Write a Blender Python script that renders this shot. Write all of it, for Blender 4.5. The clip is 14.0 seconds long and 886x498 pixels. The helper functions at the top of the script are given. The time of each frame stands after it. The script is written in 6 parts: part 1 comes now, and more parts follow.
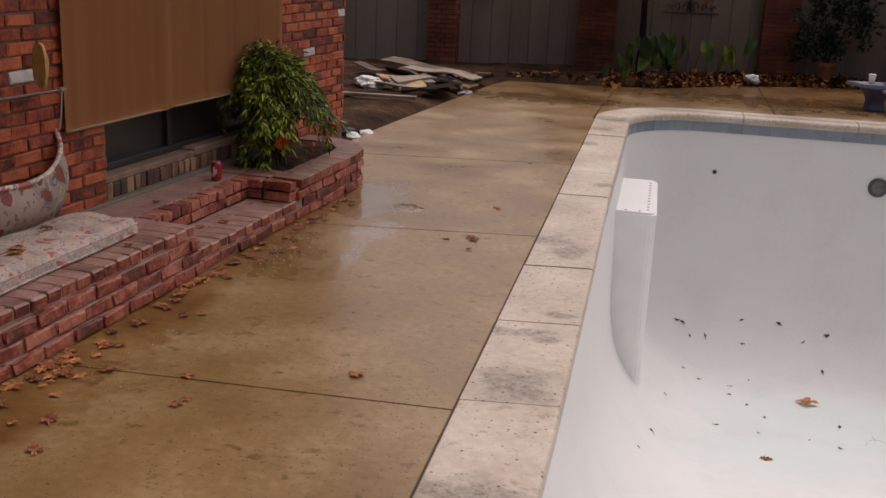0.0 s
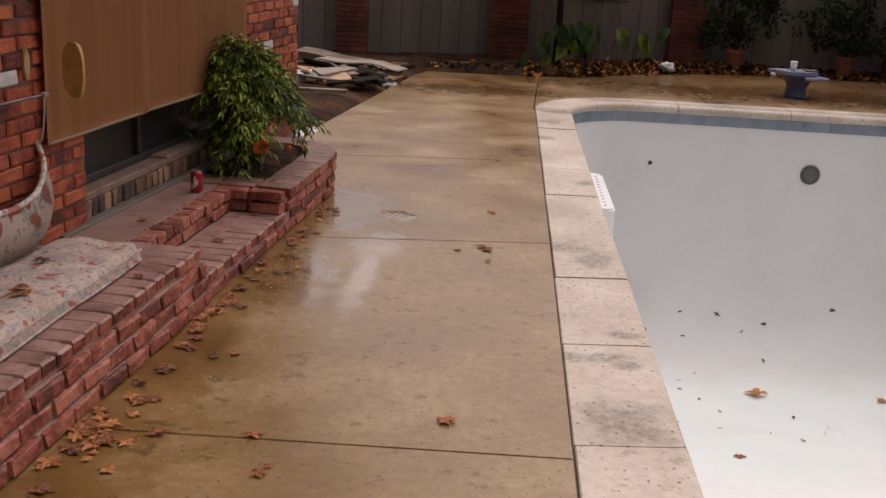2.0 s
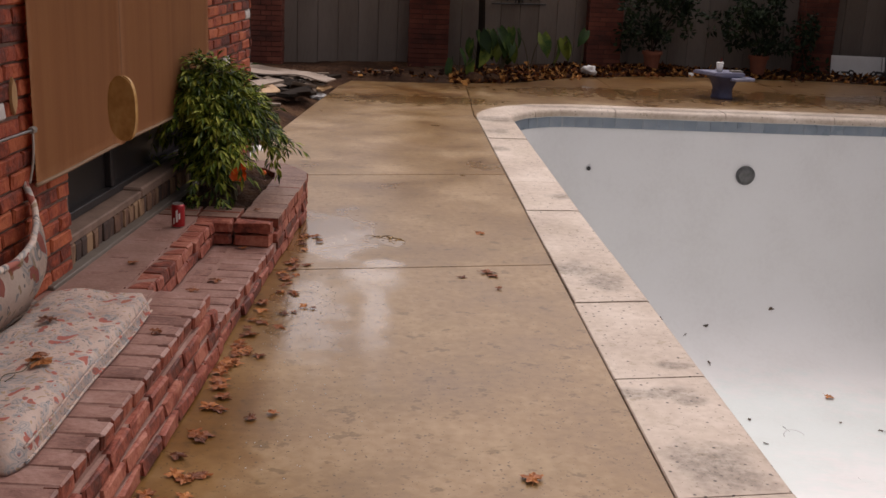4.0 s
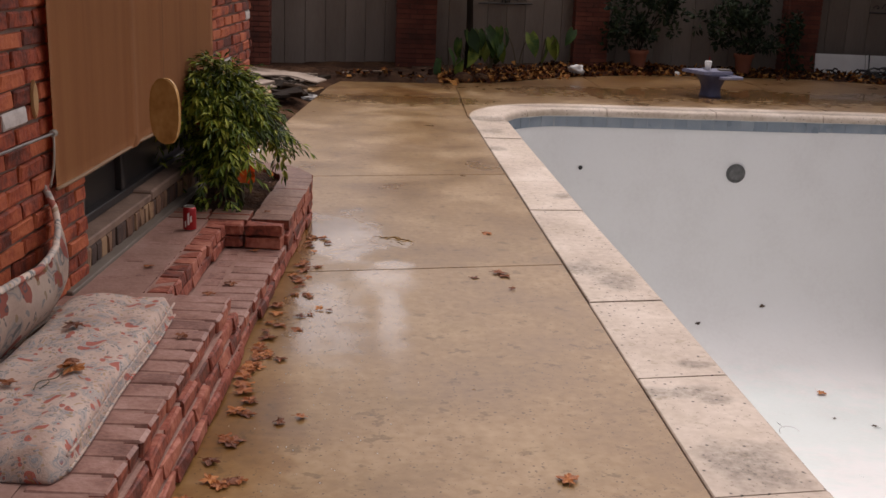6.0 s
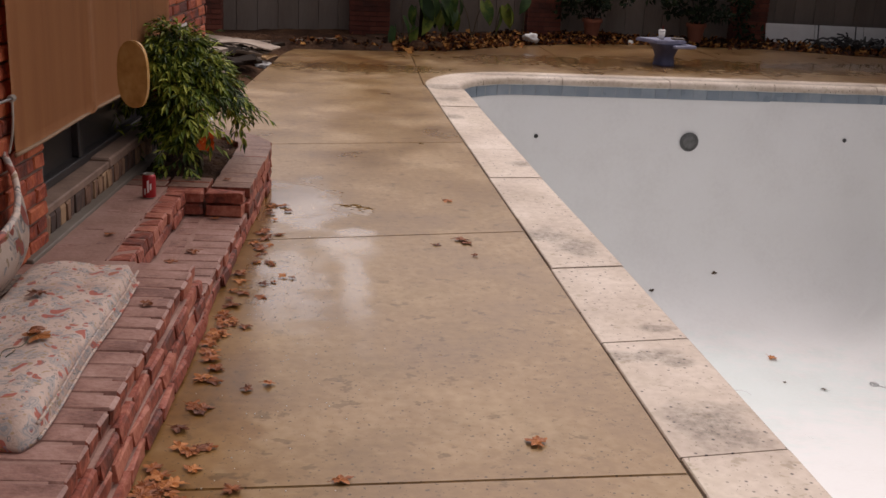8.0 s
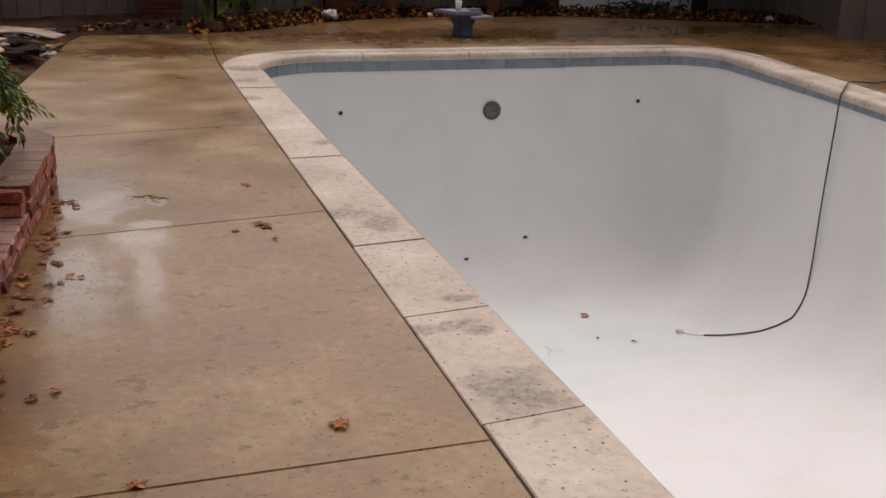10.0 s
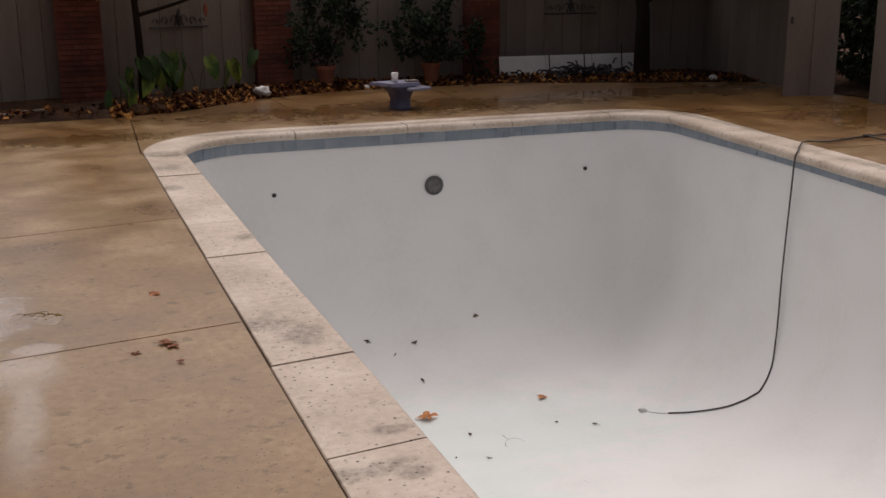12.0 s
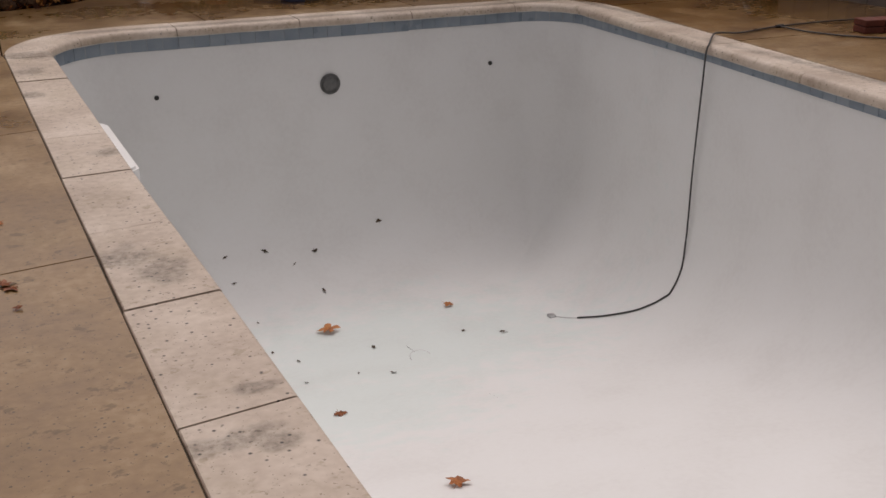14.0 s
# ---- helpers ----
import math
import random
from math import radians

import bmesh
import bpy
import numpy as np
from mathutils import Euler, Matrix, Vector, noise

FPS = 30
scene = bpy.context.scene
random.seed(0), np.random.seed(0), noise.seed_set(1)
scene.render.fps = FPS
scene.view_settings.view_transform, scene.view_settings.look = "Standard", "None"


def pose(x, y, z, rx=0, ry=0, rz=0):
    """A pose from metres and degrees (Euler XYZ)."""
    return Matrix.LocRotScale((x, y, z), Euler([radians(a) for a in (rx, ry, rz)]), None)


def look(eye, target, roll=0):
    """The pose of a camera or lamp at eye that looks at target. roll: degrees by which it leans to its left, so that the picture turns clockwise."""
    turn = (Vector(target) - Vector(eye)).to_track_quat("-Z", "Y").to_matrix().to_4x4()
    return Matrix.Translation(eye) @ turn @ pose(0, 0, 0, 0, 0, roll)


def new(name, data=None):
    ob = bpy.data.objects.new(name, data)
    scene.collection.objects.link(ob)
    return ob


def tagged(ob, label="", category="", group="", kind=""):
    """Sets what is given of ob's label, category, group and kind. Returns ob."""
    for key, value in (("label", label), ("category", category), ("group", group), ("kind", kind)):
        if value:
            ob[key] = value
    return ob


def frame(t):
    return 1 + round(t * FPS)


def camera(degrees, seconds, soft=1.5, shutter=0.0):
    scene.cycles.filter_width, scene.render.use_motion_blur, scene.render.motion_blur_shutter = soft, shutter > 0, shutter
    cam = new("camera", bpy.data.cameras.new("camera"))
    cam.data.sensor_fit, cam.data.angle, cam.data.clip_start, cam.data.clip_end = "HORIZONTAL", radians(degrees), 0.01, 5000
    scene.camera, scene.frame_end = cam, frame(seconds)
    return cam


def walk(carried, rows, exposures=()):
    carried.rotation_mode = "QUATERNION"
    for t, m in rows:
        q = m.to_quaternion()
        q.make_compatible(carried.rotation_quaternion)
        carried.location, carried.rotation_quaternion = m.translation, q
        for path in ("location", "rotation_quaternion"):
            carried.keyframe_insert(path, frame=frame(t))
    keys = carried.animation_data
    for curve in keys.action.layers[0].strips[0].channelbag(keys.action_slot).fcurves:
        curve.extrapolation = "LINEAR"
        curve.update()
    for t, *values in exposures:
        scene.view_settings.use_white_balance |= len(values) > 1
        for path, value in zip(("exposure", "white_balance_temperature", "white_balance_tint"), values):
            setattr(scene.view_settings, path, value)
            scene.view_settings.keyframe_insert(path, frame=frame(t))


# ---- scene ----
from mathutils.bvhtree import BVHTree

cam = camera(44.9, 14.0)
PATH = [
    (0, (0.66, -3.841, 1.725), (0.292, -1.952, 1.178), 2.7),
    (0.5, (0.351, -3.798, 1.688), (0.219, -1.889, 1.109), 1.7),
    (1, (0.104, -3.693, 1.686), (0.024, -1.772, 1.137), 3.2),
    (1.5, (-0.141, -3.489, 1.67), (-0.277, -1.561, 1.157), 2.2),
    (2, (-0.315, -3.394, 1.665), (-0.413, -1.475, 1.108), 3.1),
    (2.5, (-0.594, -3.346, 1.661), (-0.609, -1.426, 1.101), 3.0),
    (3, (-0.759, -3.26, 1.657), (-0.731, -1.343, 1.087), 3.1),
    (3.5, (-0.901, -3.073, 1.652), (-0.823, -1.148, 1.114), 2.8),
    (4, (-0.973, -3.011, 1.66), (-0.851, -1.09, 1.118), 2.5),
    (4.2, (-1.021, -3.038, 1.677), (-0.892, -1.119, 1.126), 2.3),
    (6.3, (-1.16, -2.975, 1.65), (-0.991, -1.057, 1.11), 2.4),
    (6.5, (-1.161, -2.971, 1.648), (-0.991, -1.055, 1.101), 2.4),
    (7, (-1.184, -2.965, 1.64), (-1.006, -1.052, 1.083), 2.3),
    (7.5, (-1.201, -2.976, 1.633), (-1.006, -1.072, 1.051), 2.1),
    (8, (-1.217, -2.988, 1.638), (-0.959, -1.095, 1.048), 2.9),
    (8.5, (-1.211, -2.999, 1.627), (-0.919, -1.122, 1.002), 2.5),
    (9, (-1.179, -3.026, 1.618), (-0.71, -1.21, 0.924), 2.3),
    (9.2, (-1.174, -3.026, 1.619), (-0.64, -1.231, 0.917), 2.3),
    (11.3, (-0.874, -2.637, 1.656), (-0.252, -0.789, 1.209), 0.4),
    (11.5, (-0.846, -2.566, 1.637), (-0.173, -0.739, 1.182), 0.5),
    (12, (-0.789, -2.355, 1.643), (-0.123, -0.538, 1.138), -0.4),
    (12.5, (-0.765, -2.209, 1.649), (-0.095, -0.386, 1.174), -0.2),
    (13, (-0.698, -2.101, 1.633), (-0.034, -0.278, 1.149), -0.3),
    (13.5, (-0.583, -1.941, 1.623), (0.076, -0.124, 1.107), 0.3),
    (14, (-0.459, -1.89, 1.62), (0.329, -0.191, 0.92), -0.3),
]
walk(cam, [(t, look(eye, target, roll)) for t, eye, target, roll in PATH], [(0, -0.19, 6700, 21), (1, -0.15, 6700, 21), (1.5, -0.06, 6700, 21), (2.5, 0.02, 6700, 21), (4, 0.06, 6700, 21), (7.5, 0.11, 6700, 21), (9, -0.06, 6710, 20), (11.5, -0.22, 6720, 19), (13, -0.24, 6720, 19), (13.5, -0.20, 6720, 19), (14, -0.41, 6720, 19)])

# ---- light ----
world = bpy.data.worlds.new("world")
scene.world = world
world.use_nodes = True
wn = world.node_tree
bg = wn.nodes["Background"]
sky = wn.nodes.new("ShaderNodeTexSky")
sky.sky_type = "NISHITA"
sky.sun_disc = False
sky.sun_elevation, sky.sun_rotation = radians(66), radians(28)
sky.air_density, sky.dust_density, sky.ozone_density = 1.0, 6.0, 1.0
veil = wn.nodes.new("ShaderNodeHueSaturation")
veil.inputs["Saturation"].default_value = 0.3
wn.links.new(sky.outputs[0], veil.inputs["Color"])
wn.links.new(veil.outputs[0], bg.inputs[0])
bg.inputs[1].default_value = 0.106
sun = new("sun", bpy.data.lights.new("sun", "SUN"))
sun.data.energy, sun.data.angle, sun.data.color = 1.40, radians(110), (1.0, 0.95, 0.88)
sun.matrix_world = look((1.9, 3.5, 9.1), (0, 0, 0))


# ---- materials ----
def mat(name, ramp, rough=0.6, scale=6.0, fine=60.0, bump=0.3, rand=0.0, island=0.0, metal=0.0, fine_amount=0.25, rough_var=0.1, spec=0.5, stretch=(1, 1, 1), dist=0.004):
    """A surface of mottled colour: ramp is two or three colours, two scales of noise, a random shift per piece and a fine bump."""
    m = bpy.data.materials.new(name)
    m.use_nodes = True
    t = m.node_tree
    n, l = t.nodes, t.links
    p = n["Principled BSDF"]
    co = n.new("ShaderNodeTexCoord")
    mp = n.new("ShaderNodeMapping")
    mp.inputs["Scale"].default_value = stretch
    l.new(co.outputs["Object"], mp.inputs[0])
    if rand:
        oi = n.new("ShaderNodeObjectInfo")
        far = n.new("ShaderNodeMath")
        far.operation = "MULTIPLY"
        l.new(oi.outputs["Random"], far.inputs[0])
        far.inputs[1].default_value = 40.0
        l.new(far.outputs[0], mp.inputs["Location"])
    big = n.new("ShaderNodeTexNoise")
    big.inputs["Scale"].default_value, big.inputs["Detail"].default_value = scale, 5
    small = n.new("ShaderNodeTexNoise")
    small.inputs["Scale"].default_value, small.inputs["Detail"].default_value = fine, 4
    l.new(mp.outputs[0], big.inputs["Vector"])
    l.new(mp.outputs[0], small.inputs["Vector"])
    mix = n.new("ShaderNodeMath")
    mix.operation = "MULTIPLY_ADD"
    l.new(small.outputs[0], mix.inputs[0])
    mix.inputs[1].default_value = fine_amount * 2
    off = n.new("ShaderNodeMath")
    off.operation = "MULTIPLY_ADD"
    l.new(big.outputs[0], off.inputs[0])
    off.inputs[1].default_value, off.inputs[2].default_value = 1.6, -0.3 - fine_amount
    l.new(off.outputs[0], mix.inputs[2])
    last = mix
    for amount, node, sock in ((rand, "ShaderNodeObjectInfo", "Random"), (island, "ShaderNodeNewGeometry", "Random Per Island")):
        if amount:
            src = n.new(node)
            add = n.new("ShaderNodeMath")
            add.operation = "MULTIPLY_ADD"
            l.new(src.outputs[sock], add.inputs[0])
            add.inputs[1].default_value = amount
            sub = n.new("ShaderNodeMath")
            sub.operation = "SUBTRACT"
            l.new(last.outputs[0], sub.inputs[0])
            sub.inputs[1].default_value = amount / 2
            l.new(sub.outputs[0], add.inputs[2])
            last = add
    cr = n.new("ShaderNodeValToRGB")
    el = cr.color_ramp.elements
    while len(el) < len(ramp):
        el.new(0.5)
    for i, c in enumerate(ramp):
        el[i].position = 0.1 + 0.8 * i / (len(ramp) - 1)
        el[i].color = (*c, 1)
    l.new(last.outputs[0], cr.inputs[0])
    l.new(cr.outputs[0], p.inputs["Base Color"])
    ro = n.new("ShaderNodeMath")
    ro.operation = "MULTIPLY_ADD"
    l.new(big.outputs[0], ro.inputs[0])
    ro.inputs[1].default_value, ro.inputs[2].default_value = rough_var * 2, rough - rough_var
    l.new(ro.outputs[0], p.inputs["Roughness"])
    p.inputs["Metallic"].default_value = metal
    p.inputs["Specular IOR Level"].default_value = spec
    if bump:
        b = n.new("ShaderNodeBump")
        b.inputs["Strength"].default_value, b.inputs["Distance"].default_value = bump, dist
        l.new(small.outputs[0], b.inputs["Height"])
        l.new(b.outputs[0], p.inputs["Normal"])
    return m


def wet_mat(name, ramp, spots, dry=0.42, speck=0.0, stain=(), grainy=False, depth=0.6, speck_scale=44, speck_size=1.0, stain_colour=(0.42, 0.40, 0.35), speck_colour=(0.08, 0.065, 0.045), blotch=0.0, streak=0.0):
    """Wet concrete: colour mottled at two scales, films of standing water at spots (x, y, half-width, half-length), dark specks, stains (x, y, rx, ry, depth)."""
    m = mat(name, ramp, rough=dry, scale=1.6, fine=22, bump=0.25, fine_amount=0.35, dist=0.0025, rough_var=0.16)
    t = m.node_tree
    n, l = t.nodes, t.links
    p = n["Principled BSDF"]
    geo = n.new("ShaderNodeNewGeometry")
    wob = n.new("ShaderNodeTexNoise")
    wob.inputs["Scale"].default_value, wob.inputs["Detail"].default_value = 6.5, 7
    l.new(geo.outputs["Position"], wob.inputs["Vector"])

    def blob(x, y, rx, ry, edge=0.8, amp=1.8):
        sub = n.new("ShaderNodeVectorMath")
        sub.operation = "SUBTRACT"
        l.new(geo.outputs["Position"], sub.inputs[0])
        sub.inputs[1].default_value = (x, y, 0)
        mul = n.new("ShaderNodeVectorMath")
        mul.operation = "MULTIPLY"
        l.new(sub.outputs[0], mul.inputs[0])
        mul.inputs[1].default_value = (1 / rx, 1 / ry, 0)
        ln = n.new("ShaderNodeVectorMath")
        ln.operation = "LENGTH"
        l.new(mul.outputs[0], ln.inputs[0])
        ad = n.new("ShaderNodeMath")
        ad.operation = "MULTIPLY_ADD"
        l.new(wob.outputs[0], ad.inputs[0])
        ad.inputs[1].default_value = amp
        l.new(ln.outputs["Value"], ad.inputs[2])
        r = n.new("ShaderNodeMapRange")
        r.interpolation_type = "SMOOTHSTEP"
        r.inputs["From Min"].default_value, r.inputs["From Max"].default_value = 1 + amp / 2 - edge, 1 + amp / 2 + edge
        r.inputs["To Min"].default_value, r.inputs["To Max"].default_value = 1, 0
        l.new(ad.outputs[0], r.inputs["Value"])
        return r.outputs[0]

    def most(items):
        out = items[0]
        for i in items[1:]:
            mx = n.new("ShaderNodeMath")
            mx.operation = "MAXIMUM"
            l.new(out, mx.inputs[0])
            l.new(i, mx.inputs[1])
            out = mx.outputs[0]
        return out

    colour = p.inputs["Base Color"].links[0].from_socket
    if spots:
        wet = most([blob(*s) for s in spots])
        film = n.new("ShaderNodeMath")
        film.operation = "MULTIPLY"
        l.new(wet, film.inputs[0])
        film.inputs[1].default_value = 0.72
        l.new(film.outputs[0], p.inputs["Coat Weight"])
        p.inputs["Coat Roughness"].default_value, p.inputs["Coat IOR"].default_value = 0.05, 1.4
        old = p.inputs["Roughness"].links[0].from_socket
        mr = n.new("ShaderNodeMix")
        l.new(wet, mr.inputs[0])
        l.new(old, mr.inputs[2])
        mr.inputs[3].default_value = 0.22
        l.new(mr.outputs[0], p.inputs["Roughness"])
        b = [x for x in n if x.type == "BUMP"][0]
        inv = n.new("ShaderNodeMath")
        inv.operation = "MULTIPLY_ADD"
        l.new(wet, inv.inputs[0])
        inv.inputs[1].default_value, inv.inputs[2].default_value = -0.24, 0.26
        l.new(inv.outputs[0], b.inputs["Strength"])
        dk = n.new("ShaderNodeMix")
        dk.data_type, dk.blend_type = "RGBA", "MULTIPLY"
        fac = n.new("ShaderNodeMath")
        fac.operation = "MULTIPLY"
        l.new(wet, fac.inputs[0])
        fac.inputs[1].default_value = 0.12
        l.new(fac.outputs[0], dk.inputs[0])
        l.new(colour, dk.inputs[6])
        dk.inputs[7].default_value = (0.72, 0.62, 0.45, 1)
        colour = dk.outputs[2]
    if stain:
        st = most([blob(*s[:4], 0.55, 2.4) for s in stain])
        if grainy:
            gr = n.new("ShaderNodeTexNoise")
            gr.inputs["Scale"].default_value, gr.inputs["Detail"].default_value = 30, 8
            gr.inputs["Roughness"].default_value = 0.72
            l.new(geo.outputs["Position"], gr.inputs["Vector"])
            cut = n.new("ShaderNodeMapRange")
            cut.inputs["From Min"].default_value, cut.inputs["From Max"].default_value = 0.40, 0.66
            cut.inputs["To Min"].default_value = 0.35
            l.new(gr.outputs[0], cut.inputs["Value"])
            both = n.new("ShaderNodeMath")
            both.operation = "MULTIPLY"
            l.new(st, both.inputs[0])
            l.new(cut.outputs[0], both.inputs[1])
            st = both.outputs[0]
        sm = n.new("ShaderNodeMix")
        sm.data_type, sm.blend_type = "RGBA", "MULTIPLY"
        fac = n.new("ShaderNodeMath")
        fac.operation = "MULTIPLY"
        l.new(st, fac.inputs[0])
        fac.inputs[1].default_value = depth
        l.new(fac.outputs[0], sm.inputs[0])
        l.new(colour, sm.inputs[6])
        sm.inputs[7].default_value = (*stain_colour, 1)
        colour = sm.outputs[2]
    def tint(fac, amount, col):
        nonlocal colour
        f = n.new("ShaderNodeMath")
        f.operation = "MULTIPLY"
        l.new(fac, f.inputs[0])
        f.inputs[1].default_value = amount
        x = n.new("ShaderNodeMix")
        x.data_type, x.blend_type = "RGBA", "MULTIPLY"
        l.new(f.outputs[0], x.inputs[0])
        l.new(colour, x.inputs[6])
        x.inputs[7].default_value = (*col, 1)
        colour = x.outputs[2]

    def noisy(scale, lo, hi, stretch=(1, 1, 1), detail=6, dist=0.0):
        mp = n.new("ShaderNodeMapping")
        mp.inputs["Scale"].default_value = stretch
        l.new(geo.outputs["Position"], mp.inputs[0])
        x = n.new("ShaderNodeTexNoise")
        x.inputs["Scale"].default_value, x.inputs["Detail"].default_value = scale, detail
        x.inputs["Roughness"].default_value, x.inputs["Distortion"].default_value = 0.62, dist
        l.new(mp.outputs[0], x.inputs["Vector"])
        r = n.new("ShaderNodeMapRange")
        r.interpolation_type = "SMOOTHSTEP"
        r.inputs["From Min"].default_value, r.inputs["From Max"].default_value = lo, hi
        l.new(x.outputs[0], r.inputs["Value"])
        return r.outputs[0]

    if streak:
        # damp bands that lie across the slabs, stronger away from the house front
        sep = n.new("ShaderNodeSeparateXYZ")
        l.new(geo.outputs["Position"], sep.inputs[0])
        far = n.new("ShaderNodeMapRange")
        far.inputs["From Min"].default_value, far.inputs["From Max"].default_value = 2.6, 6.0
        far.inputs["To Min"].default_value = 0.12
        l.new(sep.outputs[1], far.inputs["Value"])
        mu = n.new("ShaderNodeMath")
        mu.operation = "MULTIPLY"
        l.new(noisy(1.7, 0.50, 0.62, (0.8, 1.3, 1), 6, 0.7), mu.inputs[0])
        l.new(far.outputs[0], mu.inputs[1])
        tint(mu.outputs[0], streak, (0.58, 0.47, 0.32))
    if blotch:
        # old drip spots and scuffs a hand across, and finer pitting between them
        tint(noisy(8.0, 0.60, 0.67, (1.0, 1.25, 1), 4, 0.2), blotch, (0.55, 0.51, 0.38))
        tint(noisy(19.0, 0.60, 0.70, (1, 1.2, 1), 4), blotch * 0.8, (0.55, 0.52, 0.42))
        tint(noisy(2.3, 0.46, 0.72, (1, 1, 1), 7), blotch * 0.7, (0.76, 0.74, 0.60))
        tint(noisy(60.0, 0.655, 0.70, (1, 1, 1), 2), min(1.0, blotch * 1.3), (0.30, 0.27, 0.20))
    if speck:
        vo = n.new("ShaderNodeTexVoronoi")
        vo.inputs["Scale"].default_value = speck_scale
        l.new(geo.outputs["Position"], vo.inputs["Vector"])
        r = n.new("ShaderNodeMapRange")
        r.inputs["From Min"].default_value, r.inputs["From Max"].default_value = 0.08 * speck_size, 0.20 * speck_size
        r.inputs["To Min"].default_value, r.inputs["To Max"].default_value = 1, 0
        l.new(vo.outputs["Distance"], r.inputs["Value"])
        pick = n.new("ShaderNodeMath")
        pick.operation = "GREATER_THAN"
        sp = n.new("ShaderNodeSeparateColor")
        l.new(vo.outputs["Color"], sp.inputs[0])
        l.new(sp.outputs[0], pick.inputs[0])
        pick.inputs[1].default_value = 1 - speck
        mu = n.new("ShaderNodeMath")
        mu.operation = "MULTIPLY"
        l.new(r.outputs[0], mu.inputs[0])
        l.new(pick.outputs[0], mu.inputs[1])
        mm = n.new("ShaderNodeMix")
        mm.data_type = "RGBA"
        l.new(mu.outputs[0], mm.inputs[0])
        l.new(colour, mm.inputs[6])
        mm.inputs[7].default_value = (*speck_colour, 1)
        colour = mm.outputs[2]
    l.new(colour, p.inputs["Base Color"])
    return m


M_DECK = wet_mat("wet_concrete", [(0.183, 0.102, 0.037), (0.270, 0.165, 0.068), (0.385, 0.265, 0.142)],
                 [(-0.98, 1.75, 0.06, 0.55, 0.75), (-1.0, 2.30, 0.15, 0.20, 0.6), (-1.28, 3.12, 0.25, 0.55, 0.5), (-1.30, 1.70, 0.15, 0.5, 0.8, 3.0), (-0.95, 2.55, 0.10, 0.09, 0.5), (3.5, 10.2, 2.6, 0.6), (-0.6, 9.0, 0.9, 0.35), (8.0, 6.6, 0.8, 1.6), (7.0, 10.5, 2.0, 0.5)],
                 dry=0.33, speck=0.22, speck_scale=37, speck_size=1.15, speck_colour=(0.085, 0.055, 0.026), depth=0.75, blotch=0.85, streak=0.6,
                 stain=((-1.57, 0.6, 0.21, 1.9), (-1.50, 2.6, 0.12, 0.9), (-0.7, 9.6, 0.8, 0.7), (3.0, 10.9, 3.5, 1.3), (7.6, 8.6, 2.2, 3.2), (7.0, 11.0, 3.0, 1.3)), stain_colour=(0.62, 0.44, 0.14))
M_COPE = wet_mat("coping_stone", [(0.36, 0.278, 0.210), (0.52, 0.430, 0.345), (0.66, 0.572, 0.482)], (), dry=0.5, speck=0.26, speck_scale=30, speck_size=1.25, speck_colour=(0.045, 0.037, 0.030), grainy=True, depth=0.80, stain_colour=(0.21, 0.20, 0.165), blotch=0.5,
                 stain=((0.20, 0.24, 0.15, 0.17), (0.14, 0.85, 0.17, 0.055), (0.26, 0.80, 0.08, 0.05), (0.10, 2.5, 0.11, 0.14), (0.22, 2.30, 0.12, 0.12), (0.30, 1.15, 0.07, 0.03), (0.11, 7.0, 0.10, 0.16), (0.2, 7.75, 0.22, 0.16), (0.06, 6.1, 0.07, 0.10), (0.15, -0.75, 0.2, 0.12), (0.3, 4.3, 0.1, 0.08), (3.2, 8.80, 3.6, 0.07), (6.1, 7.0, 0.07, 1.8), (5.75, 3.6, 0.08, 2.0)))
M_JOINT = mat("joint_filler", [(0.06, 0.042, 0.025), (0.12, 0.085, 0.052)], rough=0.8)
M_POOL = wet_mat("pool_plaster", [(0.70, 0.696, 0.676), (0.74, 0.74, 0.722), (0.755, 0.757, 0.743)], (), dry=0.55, depth=0.7, stain=((2.9, 6.3, 1.7, 1.1), (2.0, 5.2, 1.0, 0.9)), stain_colour=(0.87, 0.975, 0.965))
M_LEDGE = mat("white_plastic", [(0.78, 0.78, 0.76), (0.84, 0.84, 0.82)], rough=0.4, bump=0.05)
M_TILE = mat("blue_tile", [(0.16, 0.20, 0.24), (0.205, 0.25, 0.29), (0.26, 0.30, 0.335)], rough=0.3, scale=4, fine=40, rand=0.35, bump=0.04, fine_amount=0.1)
M_GROUT = mat("tile_grout", [(0.25, 0.28, 0.30), (0.33, 0.355, 0.37)], rough=0.8)
M_BRICK = mat("red_brick", [(0.085, 0.016, 0.009), (0.30, 0.055, 0.021), (0.46, 0.12, 0.045)], rough=0.75, scale=9, fine=45, rand=0.75, bump=0.9, fine_amount=0.4, dist=0.006)
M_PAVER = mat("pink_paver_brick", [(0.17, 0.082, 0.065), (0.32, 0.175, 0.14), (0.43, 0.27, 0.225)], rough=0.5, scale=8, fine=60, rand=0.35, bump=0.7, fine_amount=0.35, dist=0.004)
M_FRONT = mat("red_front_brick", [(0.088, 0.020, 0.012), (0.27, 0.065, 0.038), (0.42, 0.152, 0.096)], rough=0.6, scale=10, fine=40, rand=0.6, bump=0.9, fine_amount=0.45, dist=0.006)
M_BEDM = mat("dusty_mortar", [(0.23, 0.122, 0.094), (0.33, 0.195, 0.156), (0.40, 0.255, 0.212)], rough=0.55, scale=5, fine=60, bump=0.5, fine_amount=0.35)
